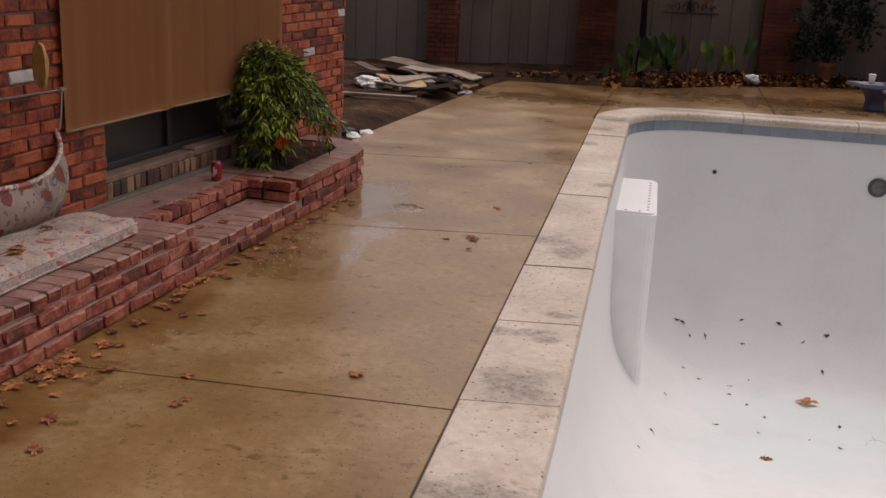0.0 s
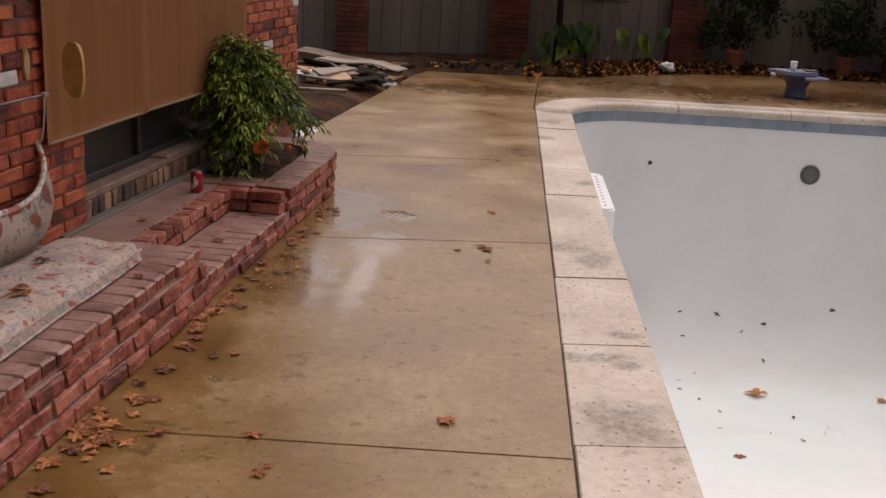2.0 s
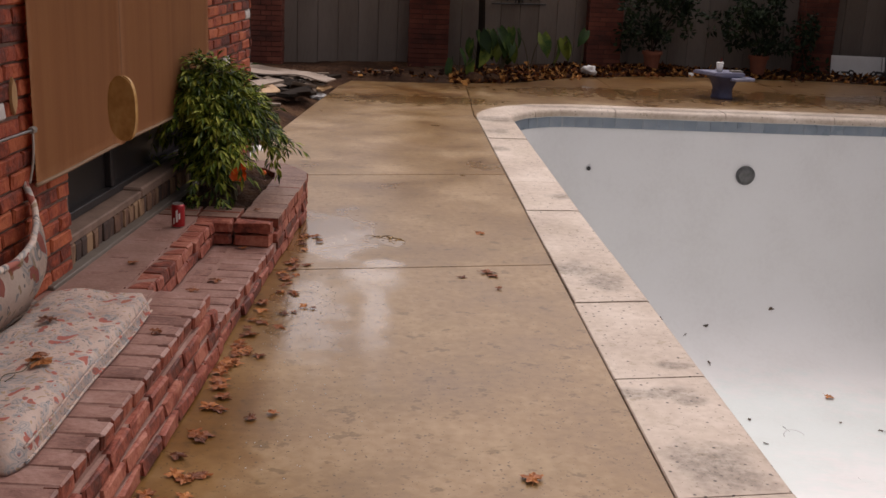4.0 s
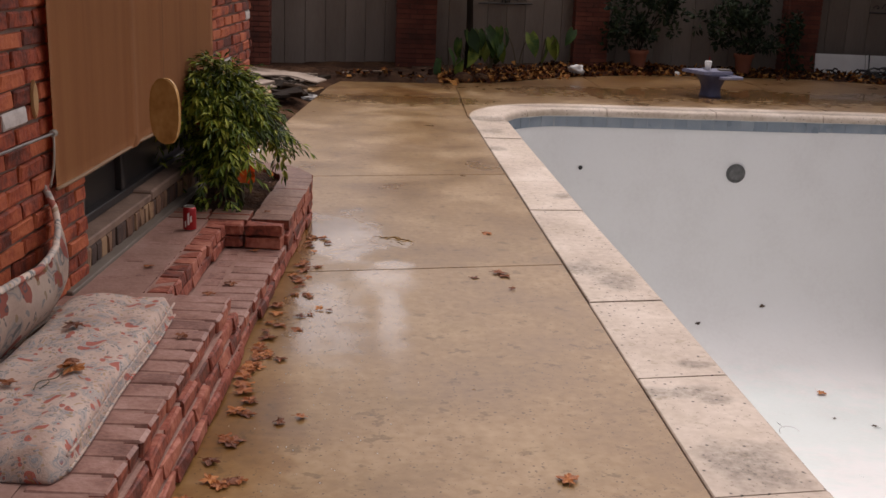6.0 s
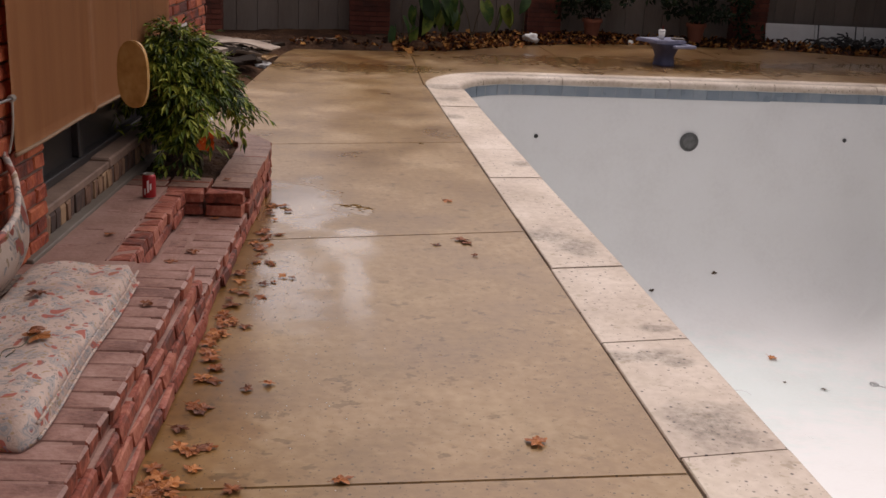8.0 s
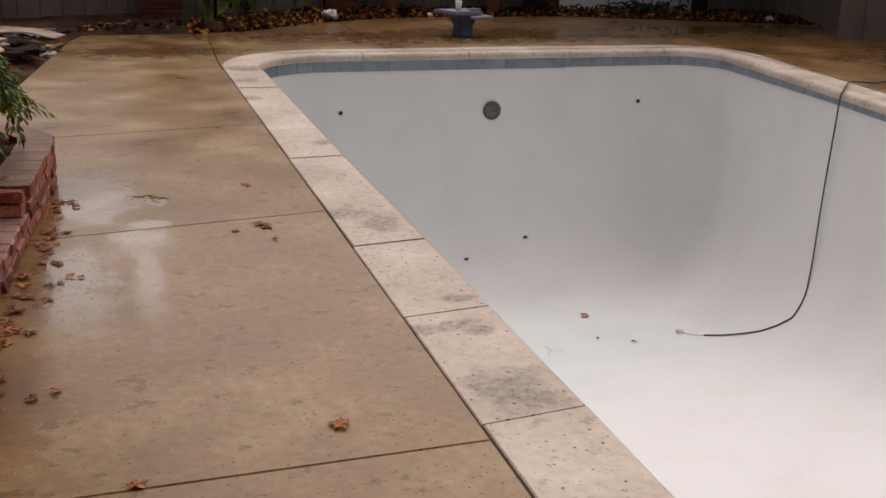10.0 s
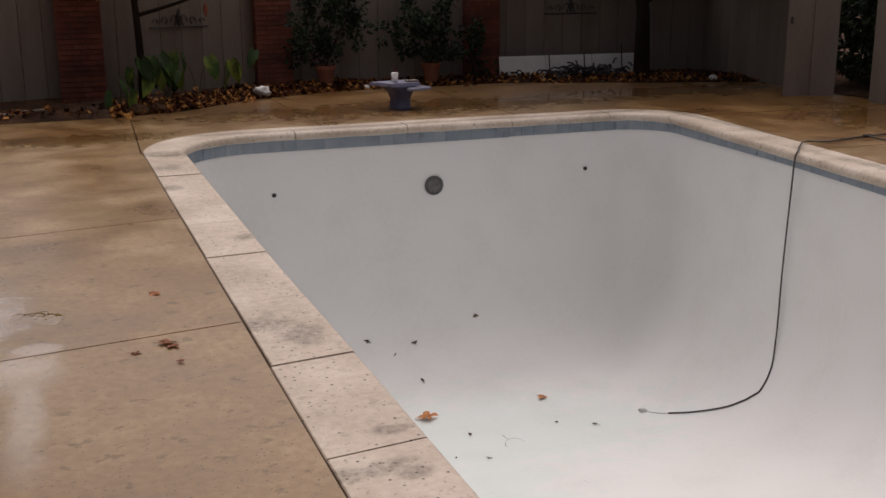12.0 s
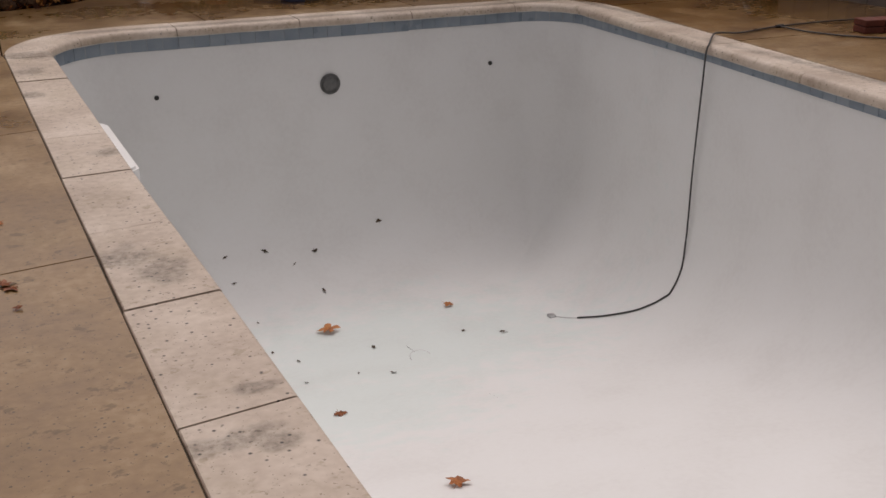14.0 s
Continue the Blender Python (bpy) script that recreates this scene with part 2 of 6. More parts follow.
M_CAPB = mat("dusty_cap_brick", [(0.15, 0.075, 0.053), (0.245, 0.14, 0.10), (0.315, 0.20, 0.152)], rough=0.6, scale=5, fine=40, rand=0.12, bump=0.6, fine_amount=0.4, dist=0.006)
M_PALE = mat("whitewashed_brick", [(0.42, 0.38, 0.36), (0.62, 0.58, 0.55)], rough=0.8, scale=14, bump=0.5)
M_TANB = mat("mixed_tan_brick", [(0.06, 0.038, 0.03), (0.17, 0.088, 0.055), (0.35, 0.22, 0.12)], rough=0.75, scale=7, fine=60, rand=1.0, bump=0.5)
M_MORTAR = mat("mortar", [(0.12, 0.07, 0.05), (0.215, 0.14, 0.108)], rough=0.9, scale=10, fine=80, bump=0.5)
M_PIERB = mat("old_pier_brick", [(0.07, 0.019, 0.011), (0.14, 0.035, 0.020), (0.21, 0.062, 0.036)], rough=0.8, scale=3, fine=40, island=0.35, bump=0.4)
M_PIERM = mat("dark_mortar", [(0.055, 0.022, 0.014), (0.095, 0.042, 0.028)], rough=0.9)
M_SHADE = mat("tan_shade_cloth", [(0.385, 0.152, 0.051), (0.46, 0.192, 0.070), (0.50, 0.222, 0.086)], rough=0.85, scale=11, fine=260, bump=0.35, fine_amount=0.15, stretch=(1, 1, 0.04))
M_HEM = mat("shade_hem", [(0.26, 0.17, 0.10), (0.32, 0.21, 0.13)], rough=0.85)
M_FRAME = mat("dark_aluminium", [(0.03, 0.028, 0.028), (0.05, 0.046, 0.045)], rough=0.45, metal=0.2)
M_GREY = mat("grey_trim", [(0.14, 0.115, 0.09), (0.20, 0.17, 0.14)], rough=0.6, bump=0.2)
M_FENCE = mat("grey_painted_board", [(0.14, 0.108, 0.085), (0.18, 0.146, 0.12), (0.215, 0.178, 0.15)], rough=0.75, scale=2.0, fine=40, bump=0.3, rand=0.18, stretch=(1, 1, 0.2))
M_SOIL = mat("bed_soil", [(0.02, 0.012, 0.008), (0.055, 0.03, 0.019), (0.10, 0.055, 0.032)], rough=0.95, scale=5, fine=40, bump=1.0, dist=0.02, spec=0.1)
M_DIRT = mat("pale_dirt", [(0.015, 0.008, 0.005), (0.045, 0.022, 0.012), (0.115, 0.064, 0.034)], rough=0.95, scale=2.2, fine=26, bump=1.0, dist=0.025, spec=0.1, fine_amount=0.4)
M_LEAFD = mat("dry_leaf", [(0.11, 0.031, 0.010), (0.30, 0.092, 0.022), (0.50, 0.20, 0.055)], rough=0.6, scale=12, fine=60, rand=0.7, bump=0.3)
M_LEAFL = mat("leaf_litter", [(0.02, 0.008, 0.005), (0.04, 0.014, 0.007), (0.08, 0.026, 0.009), (0.18, 0.058, 0.015), (0.42, 0.20, 0.058)], rough=0.85, scale=12, island=1.1, bump=0.2, spec=0.1)
M_LEAFS = mat("dark_speck_leaf", [(0.05, 0.035, 0.022), (0.12, 0.075, 0.045)], rough=0.7, rand=0.5)
M_BUSH = mat("bush_leaf", [(0.02, 0.045, 0.005), (0.115, 0.18, 0.014), (0.37, 0.41, 0.055)], rough=0.5, scale=4, island=1.0, bump=0.1, spec=0.35)
M_SHRUB = mat("dark_shrub_leaf", [(0.007, 0.014, 0.007), (0.015, 0.027, 0.012), (0.034, 0.05, 0.02)], rough=0.8, scale=4, island=0.7, bump=0.1, spec=0.25)
M_EAR = mat("broad_leaf", [(0.012, 0.030, 0.006), (0.032, 0.072, 0.012), (0.17, 0.21, 0.03)], rough=0.7, scale=6, rand=0.7, bump=0.1, spec=0.25)
M_YLEAF = mat("autumn_leaf", [(0.40, 0.19, 0.02), (0.62, 0.40, 0.04), (0.60, 0.48, 0.09)], rough=0.5, scale=3, island=0.8, bump=0.1)
M_BARK = mat("bark", [(0.012, 0.009, 0.007), (0.032, 0.023, 0.017)], rough=0.95, scale=6, fine=40, bump=0.8, stretch=(1, 1, 0.3), spec=0.1)
M_STEM = mat("green_brown_stem", [(0.07, 0.06, 0.03), (0.13, 0.11, 0.06)], rough=0.7)
M_ORANGE = mat("orange_petal", [(0.95, 0.10, 0.005), (0.98, 0.20, 0.015)], rough=0.5, bump=0)
M_RED = mat("red_can_paint", [(0.30, 0.012, 0.015), (0.36, 0.016, 0.02)], rough=0.3, bump=0, metal=0.2)
M_ALU = mat("aluminium", [(0.55, 0.55, 0.55), (0.65, 0.65, 0.65)], rough=0.3, metal=0.9, bump=0)
M_WHITE = mat("white_paint", [(0.68, 0.67, 0.64), (0.78, 0.77, 0.74)], rough=0.5, bump=0.1)
M_CARD = mat("scrap_board", [(0.06, 0.04, 0.025), (0.16, 0.112, 0.075), (0.33, 0.262, 0.205)], rough=0.8, rand=0.8, scale=4)
M_BLUE = mat("blue_fibreglass", [(0.038, 0.041, 0.085), (0.06, 0.066, 0.125), (0.10, 0.107, 0.17)], rough=0.5, scale=5)
M_TERRA = mat("terracotta", [(0.20, 0.065, 0.035), (0.28, 0.095, 0.05)], rough=0.8)
M_HOSE = mat("dark_hose", [(0.03, 0.028, 0.027), (0.06, 0.056, 0.053)], rough=0.45, bump=0)
M_BLACK = mat("black_iron", [(0.018, 0.017, 0.016), (0.04, 0.037, 0.035)], rough=0.6)
M_NICHE = mat("dark_lens", [(0.07, 0.072, 0.07), (0.14, 0.14, 0.135)], rough=0.2, scale=18)
M_WOOD = mat("worn_wood", [(0.28, 0.15, 0.06), (0.42, 0.25, 0.11), (0.55, 0.36, 0.18)], rough=0.55, scale=5, fine=50, stretch=(1, 1, 0.2))
M_ROPE = mat("rope", [(0.30, 0.27, 0.23), (0.42, 0.39, 0.34)], rough=0.9)
M_SILL = mat("brown_sill_brick", [(0.15, 0.095, 0.068), (0.22, 0.145, 0.105), (0.28, 0.19, 0.145)], rough=0.7, scale=8, fine=50, bump=0.5)
M_BLUEP = mat("worn_pale_blue", [(0.12, 0.125, 0.205), (0.20, 0.205, 0.29), (0.31, 0.31, 0.37)], rough=0.5, scale=5)
M_GOLD = mat("varnished_plaque_wood", [(0.30, 0.14, 0.03), (0.46, 0.25, 0.07), (0.56, 0.34, 0.12)], rough=0.45, scale=16, fine=60)
M_BEAD_GLINT = mat("white_bead_and_glint", [(0.45, 0.44, 0.42), (0.66, 0.65, 0.63)], rough=0.8, scale=12)
M_ROOF = mat("roof_wood", [(0.10, 0.075, 0.055), (0.15, 0.115, 0.085)], rough=0.8)


def floral(name, size=1.0, cover=0.0, ground=((0.30, 0.215, 0.165), (0.43, 0.335, 0.265), (0.50, 0.415, 0.345))):
    """Faded printed cushion cloth: cream ground with blue-grey rings, red-brown and ochre patches."""
    m = mat(name, ground, rough=0.9, scale=7, fine=120, bump=0.3)
    t = m.node_tree
    n, l = t.nodes, t.links
    p = n["Principled BSDF"]
    co = n.new("ShaderNodeTexCoord")
    colour = p.inputs["Base Color"].links[0].from_socket
    warp = n.new("ShaderNodeTexNoise")
    warp.inputs["Scale"].default_value = 9
    l.new(co.outputs["Object"], warp.inputs["Vector"])
    ad = n.new("ShaderNodeVectorMath")
    ad.operation = "MULTIPLY_ADD"
    l.new(warp.outputs["Color"], ad.inputs[0])
    ad.inputs[1].default_value = (0.16, 0.16, 0.16)
    l.new(co.outputs["Object"], ad.inputs[2])
    def cells(scale, feature="F1"):
        vo = n.new("ShaderNodeTexVoronoi")
        vo.feature = feature
        vo.inputs["Scale"].default_value = scale / size
        l.new(ad.outputs[0], vo.inputs["Vector"])
        sp = n.new("ShaderNodeSeparateColor")
        l.new(vo.outputs["Color"], sp.inputs[0])
        return vo.outputs["Distance"], sp.outputs[0], sp.outputs[1]

    def band(value, lo, hi):
        a = n.new("ShaderNodeMath")
        a.operation = "COMPARE"
        l.new(value, a.inputs[0])
        a.inputs[1].default_value, a.inputs[2].default_value = (lo + hi) / 2, (hi - lo) / 2
        return a.outputs[0]

    def paint(masks, amount, col):
        nonlocal colour
        out = masks[0]
        for q in masks[1:]:
            mu = n.new("ShaderNodeMath")
            mu.operation = "MULTIPLY"
            l.new(out, mu.inputs[0])
            l.new(q, mu.inputs[1])
            out = mu.outputs[0]
        fa = n.new("ShaderNodeMath")
        fa.operation = "MULTIPLY"
        l.new(out, fa.inputs[0])
        fa.inputs[1].default_value = amount
        mx = n.new("ShaderNodeMix")
        mx.data_type = "RGBA"
        l.new(fa.outputs[0], mx.inputs[0])
        l.new(colour, mx.inputs[6])
        mx.inputs[7].default_value = (*col, 1)
        colour = mx.outputs[2]

    # medallions of blue-grey rings, red petals between them, ochre sprigs and fine grey outlines
    d, r1, r2 = cells(17)
    big = band(r1, 0.12, 1.01)
    paint([band(d, 0.0, 0.5), big], 0.3, (0.30, 0.31, 0.31))
    paint([band(d, 0.20, 0.27), big], 0.6, (0.19, 0.23, 0.26))
    paint([band(d, 0.36, 0.42), big], 0.5, (0.23, 0.27, 0.29))
    paint([band(d, 0.0, 0.10), big, band(r2, 0.5, 1.01)], 0.85, (0.36, 0.065, 0.04))
    d, r1, r2 = cells(19)
    paint([band(d, 0.0, 0.36), band(r1, 0.62 + cover, 1.01)], 0.85, (0.40, 0.085, 0.055))
    d, r1, r2 = cells(52)
    paint([band(d, 0.0, 0.36), band(r1, 0.45, 0.7)], 0.6, (0.32, 0.21, 0.08))
    paint([band(d, 0.22, 0.40), band(r1, 0.7, 1.01)], 0.75, (0.13, 0.15, 0.16))
    paint([band(d, 0.0, 0.3), band(r1, 0.0, 0.25)], 0.6, (0.20, 0.26, 0.30))
    l.new(colour, p.inputs["Base Color"])
    return m


M_FLORAL = floral("floral_cloth", 0.9, 0.0, ((0.38, 0.262, 0.212), (0.53, 0.405, 0.335), (0.60, 0.485, 0.415)))
M_SLING = floral("floral_sling_cloth", 2.5, -0.15, ((0.55, 0.42, 0.34), (0.68, 0.56, 0.47), (0.74, 0.64, 0.54)))
M_WATER = mat("puddle_water", [(0.16, 0.095, 0.032), (0.24, 0.145, 0.056)], rough=0.04, scale=20, bump=0, rough_var=0.0, spec=0.45)
M_GLASS = bpy.data.materials.new("dark_window_screen")
M_GLASS.use_nodes = True
gp = M_GLASS.node_tree.nodes["Principled BSDF"]
gp.inputs["Base Color"].default_value = (0.03, 0.027, 0.026, 1)
gp.inputs["Roughness"].default_value = 0.3


# ---- mesh helpers ----
def mesh_of(name, bm, material, smooth=False):
    me = bpy.data.meshes.new(name)
    bmesh.ops.recalc_face_normals(bm, faces=bm.faces)
    bm.to_mesh(me)
    bm.free()
    me.materials.append(material)
    if smooth:
        me.polygons.foreach_set("use_smooth", [True] * len(me.polygons))
    return me


def part(name, bm, material, parent=None, label="", smooth=False):
    ob = new(name, mesh_of(name, bm, material, smooth))
    if parent:
        ob.parent = parent
    if label:
        ob["label"] = label
    return ob


def piece(name, me, m, parent):
    ob = new(name, me)
    ob.parent = parent
    ob.matrix_basis = m
    return ob


def empty(name, m, label="", category="", group="", kind=""):
    ob = new(name)
    ob.empty_display_size = 0.05
    ob.matrix_basis = m
    return tagged(ob, label, category, group, kind)


def box(bm, x0, x1, y0, y1, z0, z1, bevel=0.0, m=None, seg=1):
    vs = [bm.verts.new((x, y, z)) for z in (z0, z1) for x, y in ((x0, y0), (x1, y0), (x1, y1), (x0, y1))]
    fs = [bm.faces.new([vs[i] for i in q]) for q in ((3, 2, 1, 0), (4, 5, 6, 7), (0, 1, 5, 4), (1, 2, 6, 5), (2, 3, 7, 6), (3, 0, 4, 7))]
    if bevel:
        es = list({e for f in fs for e in f.edges})
        r = bmesh.ops.bevel(bm, geom=es, offset=bevel, segments=seg, affect="EDGES")
        vs = list({v for f in r["faces"] for v in f.verts} | {v for v in vs if v.is_valid})
    if m is not None:
        bmesh.ops.transform(bm, matrix=m, verts=[v for v in vs if v.is_valid])
    return vs


def box_bm(x0, x1, y0, y1, z0, z1, bevel=0.0, seg=1):
    bm = bmesh.new()
    box(bm, x0, x1, y0, y1, z0, z1, bevel, None, seg)
    return bm


def prism(bm, pts, z0, z1, bevel=0.0):
    lo = [bm.verts.new((x, y, z0)) for x, y in pts]
    hi = [bm.verts.new((x, y, z1)) for x, y in pts]
    bm.faces.new(lo[::-1])
    top = bm.faces.new(hi)
    for i in range(len(pts)):
        j = (i + 1) % len(pts)
        bm.faces.new((lo[i], lo[j], hi[j], hi[i]))
    if bevel:
        bmesh.ops.bevel(bm, geom=list(top.edges), offset=bevel, segments=2, affect="EDGES")
    return bm


def tube(bm, pts, radii, sides=8, cap=True):
    pts = [Vector(p) for p in pts]
    rings = []
    side = Vector((0.31, 0.17, 0.93))
    for i, p in enumerate(pts):
        d = (pts[min(i + 1, len(pts) - 1)] - pts[max(i - 1, 0)]).normalized()
        a = d.cross(side)
        if a.length < 0.1:
            a = d.cross(Vector((1, 0, 0)))
        a.normalize()
        b = d.cross(a)
        r = radii[i] if isinstance(radii, (list, tuple)) else radii
        rings.append([bm.verts.new(p + (a * math.cos(q) + b * math.sin(q)) * r) for q in [2 * math.pi * k / sides for k in range(sides)]])
    for r0, r1 in zip(rings, rings[1:]):
        for k in range(sides):
            bm.faces.new((r0[k], r0[(k + 1) % sides], r1[(k + 1) % sides], r1[k]))
    if cap:
        bm.faces.new(rings[0][::-1])
        bm.faces.new(rings[-1])
    return bm


def lathe(bm, profile, sides=24, m=None):
    rings = [[bm.verts.new((r * math.cos(2 * math.pi * k / sides), r * math.sin(2 * math.pi * k / sides), z)) for k in range(sides)] for r, z in profile]
    for r0, r1 in zip(rings, rings[1:]):
        for k in range(sides):
            bm.faces.new((r0[k], r0[(k + 1) % sides], r1[(k + 1) % sides], r1[k]))
    bm.faces.new(rings[0][::-1])
    bm.faces.new(rings[-1])
    if m is not None:
        bmesh.ops.transform(bm, matrix=m, verts=[v for r in rings for v in r])
    return bm


def smooth_path(pts, n=8):
    """A Catmull-Rom curve through points."""
    p = [Vector(q) for q in pts]
    p = [p[0] * 2 - p[1]] + p + [p[-1] * 2 - p[-2]]
    out = []
    for i in range(1, len(p) - 2):
        a, b, c, d = p[i - 1 : i + 3]
        for k in range(n):
            t = k / n
            out.append(0.5 * (2 * b + (c - a) * t + (2 * a - 5 * b + 4 * c - d) * t * t + (3 * b - a - 3 * c + d) * t**3))
    return out + [p[-2]]


def brick_variants(l, w, h, material, count=5, rough=0.004, bevel=0.006, sides=None):
    """A few unlike bricks of one size, centred, long side along y, height along z."""
    out = []
    for k in range(count):
        rng = random.Random(k * 17 + int(l * 1000) + int(h * 977))
        bm = box_bm(-w / 2, w / 2, -l / 2, l / 2, -h / 2, h / 2, bevel)
        for v in bm.verts:
            v.co += Vector((rng.uniform(-1, 1), rng.uniform(-1, 1), rng.uniform(-1, 1))) * rough
        me = mesh_of("brick", bm, material)
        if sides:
            # upward faces keep the first material, all other faces take sides
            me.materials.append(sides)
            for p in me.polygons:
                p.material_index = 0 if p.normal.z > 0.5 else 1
        out.append(me)
    return out


def leaf_bm(size, rng, lobes=5, curl=0.3):
    """A dry lobed leaf with pointed, toothed lobes, cupped and twisted as it dried, on a bent stalk."""
    bm = bmesh.new()
    n = lobes * 6
    cup, bend, twist = curl * rng.uniform(-1.0, 0.55), curl * rng.uniform(-0.7, 0.7), rng.uniform(-0.9, 0.9) * curl
    axis = rng.uniform(0, 3.14)

    def put(r, a, ragged):
        x, y = r * math.cos(a), r * math.sin(a)
        u, v = (x * math.cos(axis) + y * math.sin(axis)) / size, (y * math.cos(axis) - x * math.sin(axis)) / size
        z = size * (2.4 * cup * u * u + 1.6 * bend * max(0.0, v) ** 1.5 + 1.5 * twist * u * v) + ragged
        return bm.verts.new((x * (1 - 0.5 * cup * abs(u)), y * (1 - 0.3 * abs(bend) * max(0, v)), z + size * 0.03))

    hub = put(0, 0, 0)
    inner, rim = [], []
    for k in range(n):
        a = math.pi * 0.5 + 2 * math.pi * (k + rng.uniform(-0.2, 0.2)) / n
        lobe = (0.54, 0.43, 0.37, 0.27, 0.36, 0.44)[k % 6] * (1.0 if k < n * 0.3 or k > n * 0.7 else 0.72)
        r = size * lobe * rng.uniform(0.85, 1.12)
        rim.append(put(r, a, size * rng.uniform(-0.03, 0.06)))
        inner.append(put(min(r * 0.55, size * 0.16), a, size * 0.02 * (k % 2)))
    for k in range(n):
        j = (k + 1) % n
        bm.faces.new((hub, inner[k], inner[j]))
        bm.faces.new((inner[k], rim[k], rim[j], inner[j]))
    tube(bm, [(0, -size * 0.05, size * 0.04), (size * 0.05, -size * 0.3, size * 0.04), (size * 0.02, -size * 0.55, size * rng.uniform(0.02, 0.1))], size * 0.012, 4)
    low = min(v.co.z for v in bm.verts)
    for v in bm.verts:
        v.co.z -= low
    return bm


def leaf_cloud(name, blobs, count, length, width, material, parent, seed, droop=0.5):
    """Many small pointed leaves, each folded along its rib, in uneven blobs (x, y, z, rx, ry, rz)."""
    rng = np.random.default_rng(seed)
    vol = np.array([b[3] * b[4] * b[5] for b in blobs])
    verts, faces = [], []
    for k in rng.choice(len(blobs), count, p=vol / vol.sum()):
        b = blobs[k]
        d = rng.normal(size=3)
        d /= np.linalg.norm(d)
        r = rng.random() ** 0.45
        pos = np.array(b[:3]) + d * r * np.array(b[3:6])
        out = d + np.array([0, 0, 0.2]) + rng.normal(size=3) * 0.6
        out[2] -= droop
        out /= np.linalg.norm(out)
        sd = np.cross(out, rng.normal(size=3))
        sd /= np.linalg.norm(sd)
        up = np.cross(sd, out)
        ln, wd = length * rng.uniform(0.6, 1.25), width * rng.uniform(0.7, 1.2)
        i = len(verts)
        verts += [pos, pos + out * ln * 0.5 + sd * wd / 2 + up * wd * 0.25, pos + out * ln - up * ln * 0.15, pos + out * ln * 0.5 - sd * wd / 2 + up * wd * 0.25, pos + out * ln * 0.5]
        faces += [(i, i + 1, i + 4), (i + 1, i + 2, i + 4), (i + 2, i + 3, i + 4), (i + 3, i, i + 4)]
    me = bpy.data.meshes.new(name)
    me.from_pydata([tuple(v) for v in verts], [], faces)
    me.materials.append(material)
    ob = new(name, me)
    if parent:
        ob.parent = parent
    return ob


# ---- pool outline ----
def right_x(y):
    return 6.22 - 0.112 * (8 - y)


FAR_Y, NEAR_Y = 9.04, -3.25
QUAD = [Vector((0, NEAR_Y)), Vector((0, FAR_Y)), Vector((right_x(FAR_Y), FAR_Y)), Vector((right_x(NEAR_Y), NEAR_Y))]
RADII = (0.6, 1.2, 0.9, 0.6)


def outline(d, arc=12, straight=(46, 20, 40, 20)):
    """The pool's edge, d metres in from the outer side of the coping, always with the same number of points."""
    mid = sum(QUAD, Vector((0, 0))) / 4
    arcs = []
    for i in range(4):
        a, b, c = QUAD[i - 1], QUAD[i], QUAD[(i + 1) % 4]
        e0, e1 = (b - a).normalized(), (c - b).normalized()
        n0, n1 = Vector((e0.y, -e0.x)), Vector((e1.y, -e1.x))
        r = RADII[i]
        k = r / (1 + n0.dot(n1))
        cen = b + (n0 + n1) * k
        rad = max(r - d, 0.03)
        shift = max(0.0, d - r + 0.03)
        cen = cen + (n0 + n1) * (shift / (1 + n0.dot(n1)))
        a0, a1 = math.atan2(-n0.y, -n0.x), math.atan2(-n1.y, -n1.x)
        while a1 > a0:
            a1 -= 2 * math.pi
        arcs.append([cen + Vector((math.cos(a0 + (a1 - a0) * q / arc), math.sin(a0 + (a1 - a0) * q / arc))) * rad for q in range(arc + 1)])
    out = []
    for i in range(4):
        out += arcs[i]
        s, e = arcs[i][-1], arcs[(i + 1) % 4][0]
        out += [s.lerp(e, q / straight[i]) for q in range(1, straight[i])]
    return out


def floor_depth(y):
    return float(np.interp(y, [-3, 0.5, 2.5, 4.6, 6.3, 8.8], [-1.15, -1.45, -1.85, -2.35, -2.68, -2.72]))


# ---- ground ----
hole = outline(0.2)
bm = bmesh.new()
cen = Vector((3.0, 3.0))
inner = [bm.verts.new((p.x, p.y, -0.06)) for p in hole]
outer = [bm.verts.new((cen.x + (p - cen).normalized().x * 300, cen.y + (p - cen).normalized().y * 300, -0.06)) for p in hole]
for i in range(len(hole)):
    j = (i + 1) % len(hole)
    bm.faces.new((inner[i], inner[j], outer[j], outer[i]))
ground = part("ground", bm, M_DIRT)
tagged(ground, "bare brown earth under the paving", "ground", kind="structure")

# ---- pool shell ----
bm = bmesh.new()
rings = []
R = 1.05


def ring_at(d, zfun):
    pts = outline(d)
    return [bm.verts.new((p.x, p.y, zfun(p))) for p in pts]


rings.append(ring_at(0.345, lambda p: -0.07))
rings.append(ring_at(0.345, lambda p: -0.25))
for k in range(1, 5):
    f = k / 4
    rings.append(ring_at(0.345 + 0.05 * f, lambda p: -0.25 + (floor_depth(p.y) + R + 0.25) * f))
for k in range(1, 13):
    a = math.pi / 2 * k / 12
    rings.append(ring_at(0.410 + R * (1 - math.cos(a)), lambda p: floor_depth(p.y) + R * (1 - math.sin(a))))
last_pts = outline(0.410 + R)
for k in range(1, 9):
    f = k / 8
    ring = []
    for p in last_pts:
        q = Vector((3.0, min(max(p.y, -1.0), 6.6)))
        s = p.lerp(q, f)
        ring.append(bm.verts.new((s.x, s.y, floor_depth(s.y))))
    rings.append(ring)
